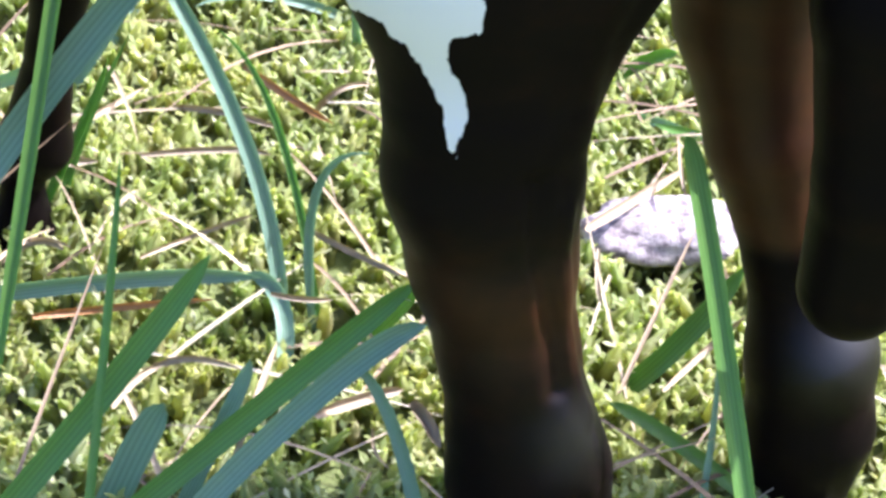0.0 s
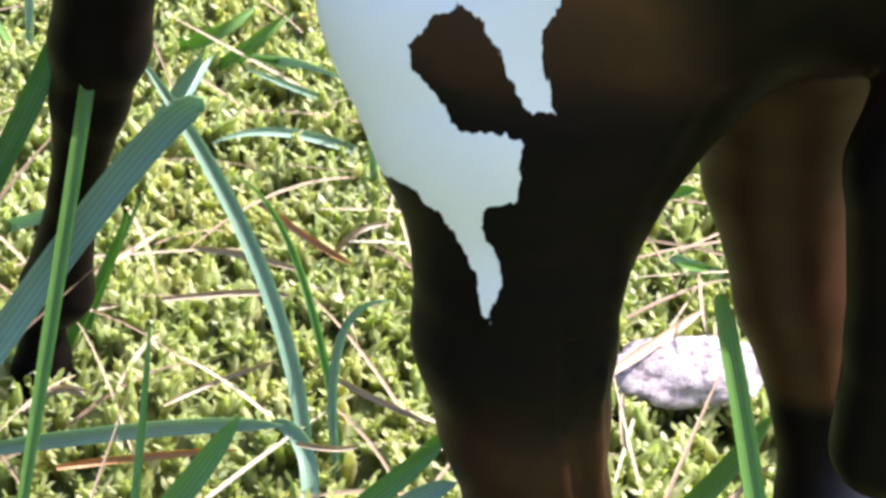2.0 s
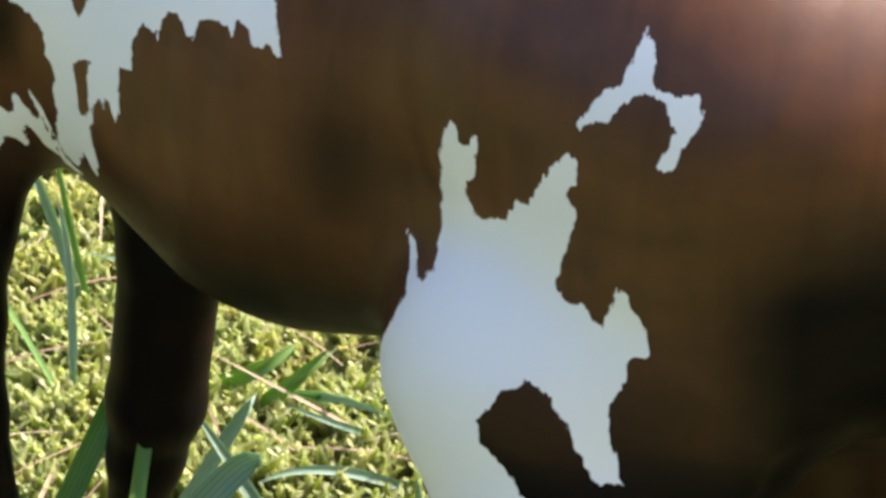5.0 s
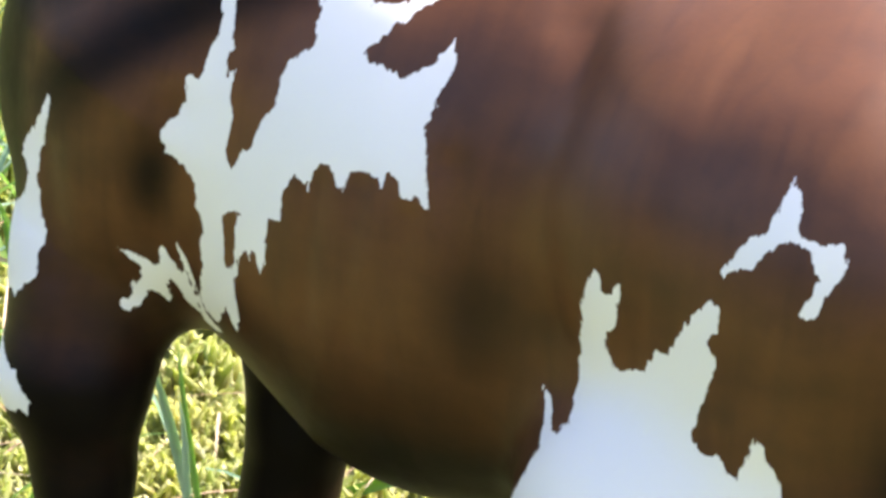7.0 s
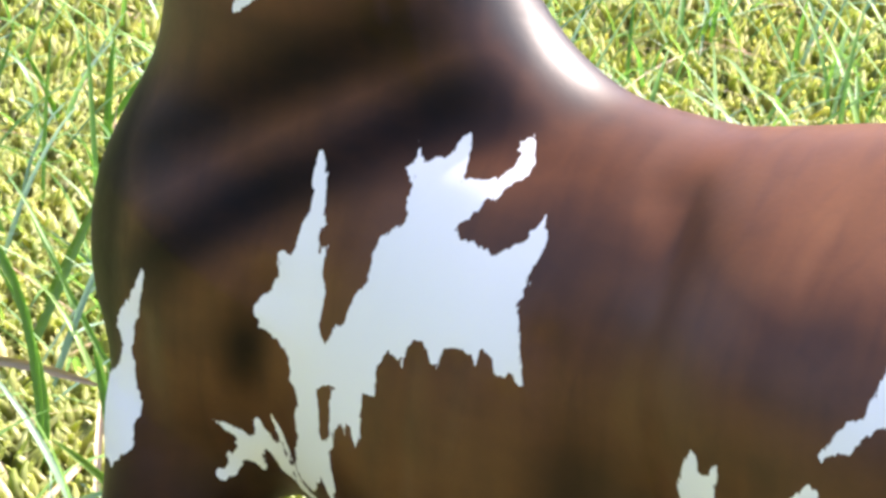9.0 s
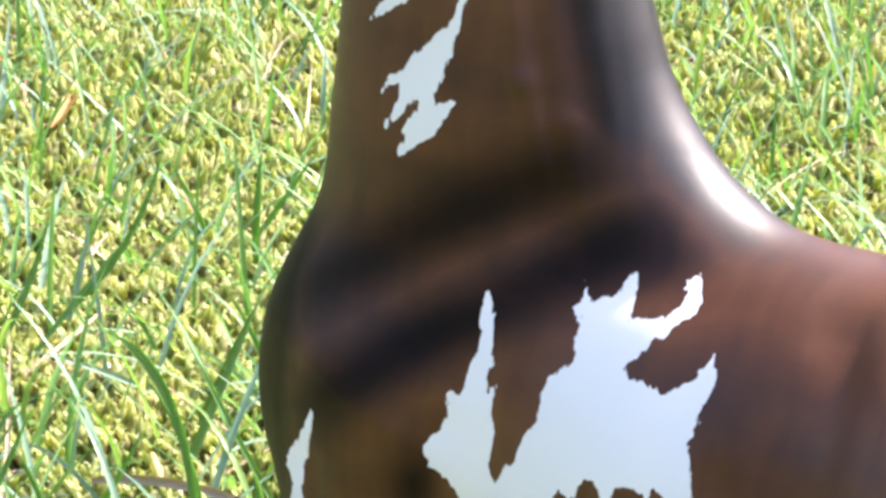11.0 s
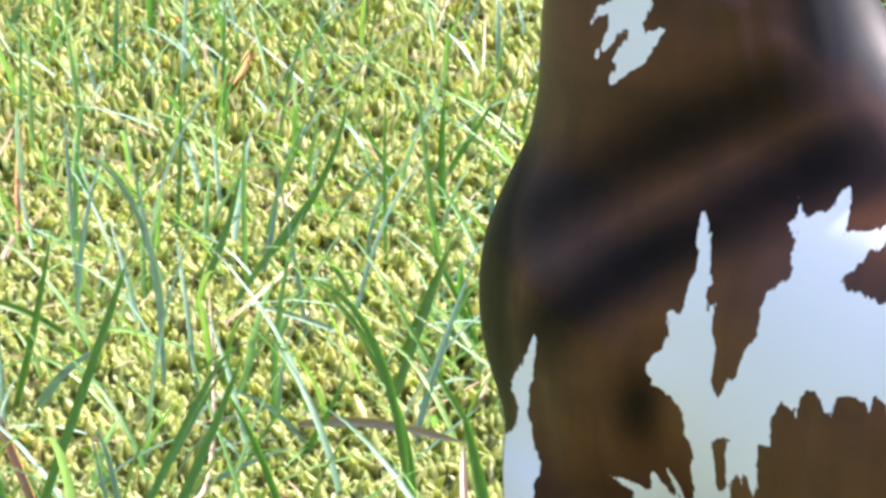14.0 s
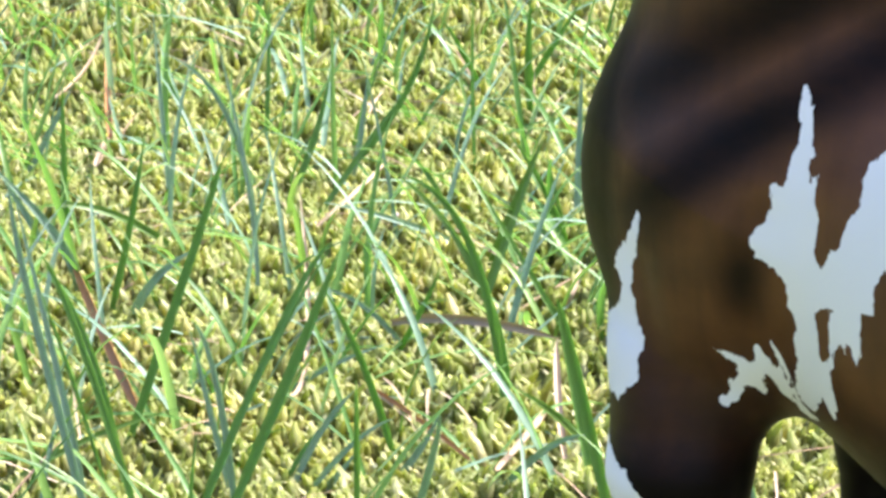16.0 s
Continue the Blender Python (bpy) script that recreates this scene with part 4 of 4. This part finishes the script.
blade(BLADE, (-569.4, 268.8, -2.0), (-566.0, 270.3, 36.6), (-562.9, 271.1, 60.5), 2.73)
blade(BLUE_BLADE, (-528.7, 233.7, -2.0), (-528.3, 226.8, 21.6), (-544.0, 215.2, 50.1), 4.77)
blade(BLUE_BLADE, (-508.1, 305.5, -2.0), (-514.4, 303.6, 45.7), (-528.8, 290.5, 70.2), 2.91)
blade(BLADE, (-319.0, 132.4, -2.0), (-316.7, 133.3, 26.1), (-314.7, 133.6, 43.7), 2.01)
blade(BLUE_BLADE, (-308.6, 143.6, -2.0), (-300.9, 145.5, 19.2), (-296.7, 145.7, 32.5), 2.78)
blade(BLUE_BLADE, (-485.5, 213.5, -2.0), (-472.5, 215.8, 17.6), (-456.6, 222.8, 29.6), 4.56)
blade(BLADE, (-390.4, 338.3, -2.0), (-394.1, 329.8, 25.3), (-400.8, 322.0, 46.2), 2.77)
blade(BLUE_BLADE, (-385.8, 328.1, -2.0), (-388.1, 316.8, 16.0), (-400.1, 303.0, 33.0), 2.34)
blade(BLUE_BLADE, (-369.2, 262.6, -2.0), (-371.2, 243.8, -3.1), (-376.2, 226.0, -8.7), 2.19)
blade(BLUE_BLADE, (-345.2, 138.6, -2.0), (-329.8, 145.3, 16.7), (-316.7, 150.5, 25.8), 2.22)
blade(BLUE_BLADE, (-297.5, 165.0, -2.0), (-282.5, 170.4, 14.4), (-269.6, 174.2, 20.5), 2.82)
blade(BLADE, (-492.7, 458.0, -2.0), (-488.6, 454.3, 28.2), (-485.3, 454.9, 54.1), 4.16)
blade(BLADE, (-523.4, 497.0, -2.0), (-507.4, 497.9, 19.3), (-494.6, 502.6, 38.8), 3.38)
blade(BLUE_BLADE, (-405.2, 113.2, -2.0), (-414.8, 118.5, 35.2), (-429.8, 125.3, 85.0), 2.92)
blade(BLADE, (-402.4, 119.7, -2.0), (-414.4, 122.4, 33.8), (-422.8, 122.9, 58.4), 1.67)
blade(BLADE, (-393.8, 119.0, -2.0), (-406.1, 124.4, 39.8), (-419.0, 122.0, 66.2), 2.49)
blade(FRESH, (-431.7, 104.8, -2.0), (-412.1, 122.6, 10.9), (-388.1, 141.7, 18.7), 2.54)
blade(BLUE_BLADE, (-366.1, 133.2, -2.0), (-372.9, 135.7, 24.1), (-378.5, 137.5, 46.7), 2.47)
blade(BLADE, (-375.9, 133.1, -2.0), (-365.7, 153.3, 32.5), (-353.3, 173.8, 63.6), 2.49)
blade(BLADE, (-365.3, 133.6, -2.0), (-356.4, 152.2, 31.2), (-348.1, 170.0, 63.9), 3.09)
blade(BLADE, (-335.8, 153.5, -2.0), (-336.8, 156.8, 15.7), (-337.3, 159.1, 30.3), 1.85)
blade(BLUE_BLADE, (-411.7, 163.3, -2.0), (-400.7, 169.7, 1.4), (-386.2, 180.2, 7.4), 1.98)
blade(BLUE_BLADE, (-388.7, 242.9, -2.0), (-400.4, 236.7, 14.0), (-410.7, 227.6, 21.4), 2.33)
blade(BLUE_BLADE, (-353.5, 144.5, -2.0), (-347.1, 153.5, 15.0), (-339.3, 160.8, 25.8), 2.68)
blade(BLUE_BLADE, (-330.1, 160.5, -2.0), (-323.3, 166.4, 7.6), (-318.1, 171.7, 18.7), 2.88)
blade(BLUE_BLADE, (-344.0, 144.5, -2.0), (-339.0, 147.0, 3.6), (-332.3, 152.8, 13.1), 2.86)
blade(BLADE, (-572.1, 270.9, -2.0), (-574.6, 275.4, 20.8), (-576.3, 281.2, 45.3), 2.70)
blade(BLUE_BLADE, (-570.1, 258.7, -2.0), (-577.7, 256.4, 15.4), (-583.8, 253.5, 28.7), 3.48)
blade(BLUE_BLADE, (-639.9, 312.3, -2.0), (-632.6, 323.1, 17.1), (-625.2, 333.7, 36.0), 3.78)
blade(BLUE_BLADE, (-454.5, 244.6, -2.0), (-461.0, 254.8, 40.3), (-477.8, 263.6, 97.4), 2.20)
blade(BLADE, (-546.6, 344.1, -2.0), (-555.8, 346.6, 28.4), (-568.7, 341.5, 48.9), 2.81)
blade(BLADE, (-574.1, 385.6, -2.0), (-575.7, 394.4, 28.8), (-577.9, 401.8, 57.5), 2.65)
blade(BLADE, (-516.0, 328.9, -2.0), (-508.7, 342.7, 23.8), (-505.6, 353.2, 49.9), 3.55)
blade(BLADE, (-491.2, 312.9, -2.0), (-477.3, 333.2, 26.2), (-465.6, 348.2, 46.8), 2.65)
blade(FRESH, (-388.2, 283.6, -2.0), (-398.2, 283.3, 23.7), (-415.6, 275.2, 45.8), 3.14)
blade(FRESH, (-385.3, 276.6, -2.0), (-380.1, 286.6, 19.3), (-373.1, 303.5, 52.2), 4.31)
blade(BLADE, (-327.2, 214.1, -2.0), (-334.3, 219.6, 31.1), (-349.8, 216.4, 60.3), 2.60)
blade(BLADE, (-276.1, 183.8, -2.0), (-284.4, 188.9, 32.1), (-288.3, 190.0, 50.3), 3.62)
blade(FRESH, (-394.6, 342.6, -2.0), (-398.6, 343.6, 16.1), (-402.5, 344.6, 34.0), 2.29)
blade(BLUE_BLADE, (-405.2, 363.3, -2.0), (-407.0, 371.4, 27.4), (-408.3, 378.1, 52.9), 3.39)
blade(BLUE_BLADE, (-567.1, 321.1, -2.0), (-573.2, 329.6, 35.9), (-578.6, 336.8, 69.6), 2.52)
blade(BLADE, (-606.8, 380.3, -2.0), (-615.1, 379.3, 19.3), (-618.3, 378.2, 31.4), 2.69)
blade(BLUE_BLADE, (-512.8, 365.5, -2.0), (-510.6, 373.0, 19.0), (-510.0, 379.1, 40.0), 3.08)
blade(BLADE, (-387.9, 253.8, -2.0), (-381.8, 235.3, 6.0), (-374.2, 208.8, 6.0), 2.12)
blade(BLADE, (-451.6, 343.2, -2.0), (-453.5, 344.4, 12.7), (-467.3, 338.2, 32.4), 2.65)
blade(BLUE_BLADE, (-452.1, 317.2, -2.0), (-455.1, 320.9, 20.0), (-468.0, 328.1, 67.0), 2.33)
blade(BLADE, (-345.7, 273.6, -2.0), (-358.8, 270.1, 22.3), (-375.7, 266.8, 53.6), 2.55)
blade(BLUE_BLADE, (-136.8, 81.5, -2.0), (-134.5, 98.5, 9.0), (-136.7, 122.6, 14.0), 2.63)
blade(FRESH, (-161.5, 142.9, -2.0), (-145.9, 137.0, 9.0), (-139.8, 146.8, 14.0), 2.80)
blade(FRESH, (-145.0, 143.0, -2.0), (-135.3, 138.8, 9.0), (-130.8, 149.0, 14.0), 2.03)
blade(BLUE_BLADE, (-145.9, 148.4, -2.0), (-124.1, 136.7, 9.0), (-106.1, 127.8, 14.0), 2.01)
blade(BLUE_BLADE, (-115.4, 142.3, -2.0), (-118.9, 127.2, 9.0), (-128.5, 121.7, 14.0), 1.73)
blade(BLUE_BLADE, (-152.6, 63.2, -2.0), (-138.4, 55.2, 9.0), (-130.7, 57.9, 14.0), 2.70)
stalk(STRAW, (-123.9, 36.9, 6.0), (-113.2, 43.7, 13.5), (-112.3, 63.1, 11.0), 1.34)
stalk(STRAW, (-115.2, 22.4, 13.5), (-111.8, 32.0, 11.0), (-107.7, 39.9, 8.5), 1.72)
stalk(STRAW, (-99.8, 42.5, 11.0), (-88.9, 55.6, 8.5), (-82.4, 61.6, 6.0), 1.32)
stalk(STRAW, (-65.1, -20.6, 8.5), (-65.2, -3.0, 6.0), (-48.2, -6.7, 13.5), 1.33)
stalk(STRAW, (-42.4, -19.2, 6.0), (-42.7, -11.3, 13.5), (-48.7, 5.6, 11.0), 1.26)
stalk(STRAW, (-58.1, 34.0, 13.5), (-49.3, 35.0, 11.0), (-40.1, 36.4, 8.5), 1.22)
stalk(STRAW, (-16.3, 63.7, 11.0), (-13.4, 81.3, 8.5), (-10.9, 98.3, 6.0), 1.98)
stalk(STRAW, (-84.0, 17.7, 8.5), (-80.8, 31.8, 6.0), (-69.6, 33.4, 13.5), 1.03)
stalk(STRAW, (-82.2, 76.9, 6.0), (-76.9, 78.5, 13.5), (-74.0, 87.4, 11.0), 1.13)
stalk(STRAW, (-31.7, -10.9, 13.5), (-28.0, -0.1, 11.0), (-25.1, 7.7, 8.5), 2.11)
stalk(STRAW, (-11.9, 59.0, 11.0), (-9.0, 52.6, 8.5), (-6.8, 49.9, 6.0), 0.92)
stalk(STRAW, (13.5, 30.0, 8.5), (14.7, 47.1, 6.0), (20.0, 50.2, 13.5), 1.29)
stalk(RUSSET, (-104.1, 87.5, 6.0), (-85.8, 71.9, 13.5), (-73.7, 70.7, 11.0), 1.54)
stalk(STRAW, (-19.4, -0.4, 13.5), (-16.6, -0.4, 11.0), (-12.6, -3.0, 8.5), 2.24)
stalk(STRAW, (-95.6, 9.8, 11.0), (-103.1, 11.5, 8.5), (-106.4, 5.5, 6.0), 1.02)
stalk(RUSSET, (-90.6, -6.7, 8.5), (-81.9, 5.0, 6.0), (-62.5, 7.8, 13.5), 1.38)
stalk(STRAW, (-108.4, 66.2, 6.0), (-91.6, 60.1, 13.5), (-81.2, 63.9, 11.0), 1.31)
stalk(STRAW, (-54.8, 14.1, 13.5), (-50.5, 18.6, 11.0), (-47.8, 24.0, 8.5), 1.00)
stalk(STRAW, (-103.2, 1.4, 11.0), (-103.6, 12.3, 8.5), (-98.0, 16.5, 6.0), 0.93)
stalk(STRAW, (-24.7, -4.1, 8.5), (-22.9, -6.4, 6.0), (-14.9, -16.8, 13.5), 0.63)
stalk(STRAW, (-16.5, 109.0, 6.0), (-7.7, 87.2, 13.5), (-4.3, 82.5, 11.0), 0.74)
stalk(RUSSET, (-411.9, 144.1, 13.5), (-468.4, 186.6, 11.0), (-545.8, 246.4, 8.5), 3.44)
stalk(RUSSET, (-302.8, 163.4, 11.0), (-339.3, 184.4, 8.5), (-369.6, 200.4, 6.0), 1.37)
stalk(STRAW, (-282.4, 180.4, 8.5), (-312.3, 219.7, 6.0), (-327.1, 241.0, 13.5), 2.24)
stalk(STRAW, (-395.3, 243.7, 6.0), (-363.1, 241.4, 13.5), (-330.0, 246.3, 11.0), 2.95)
stalk(RUSSET, (-616.3, 341.4, 13.5), (-678.1, 402.0, 11.0), (-751.1, 476.7, 8.5), 3.21)
stalk(STRAW, (-600.9, 317.3, 11.0), (-618.2, 337.4, 8.5), (-637.8, 361.8, 6.0), 3.74)
stalk(STRAW, (-382.8, 179.2, 8.5), (-411.2, 221.5, 6.0), (-499.8, 322.4, 13.5), 1.67)
stalk(STRAW, (-350.8, 278.7, 6.0), (-346.8, 278.7, 13.5), (-358.4, 300.1, 11.0), 2.23)
stalk(STRAW, (-288.4, 157.4, 13.5), (-298.6, 187.3, 11.0), (-306.8, 207.0, 8.5), 1.97)
stalk(RUSSET, (-696.3, 565.9, 11.0), (-726.5, 612.5, 8.5), (-773.1, 676.8, 6.0), 5.37)
stalk(RUSSET, (-823.8, 664.7, 8.5), (-825.6, 679.7, 6.0), (-798.8, 661.9, 13.5), 4.18)
stalk(STRAW, (-479.7, 307.1, 6.0), (-477.7, 331.7, 13.5), (-493.9, 368.4, 11.0), 1.72)
stalk(STRAW, (-681.0, 374.4, 13.5), (-708.4, 418.4, 11.0), (-750.9, 471.6, 8.5), 2.13)
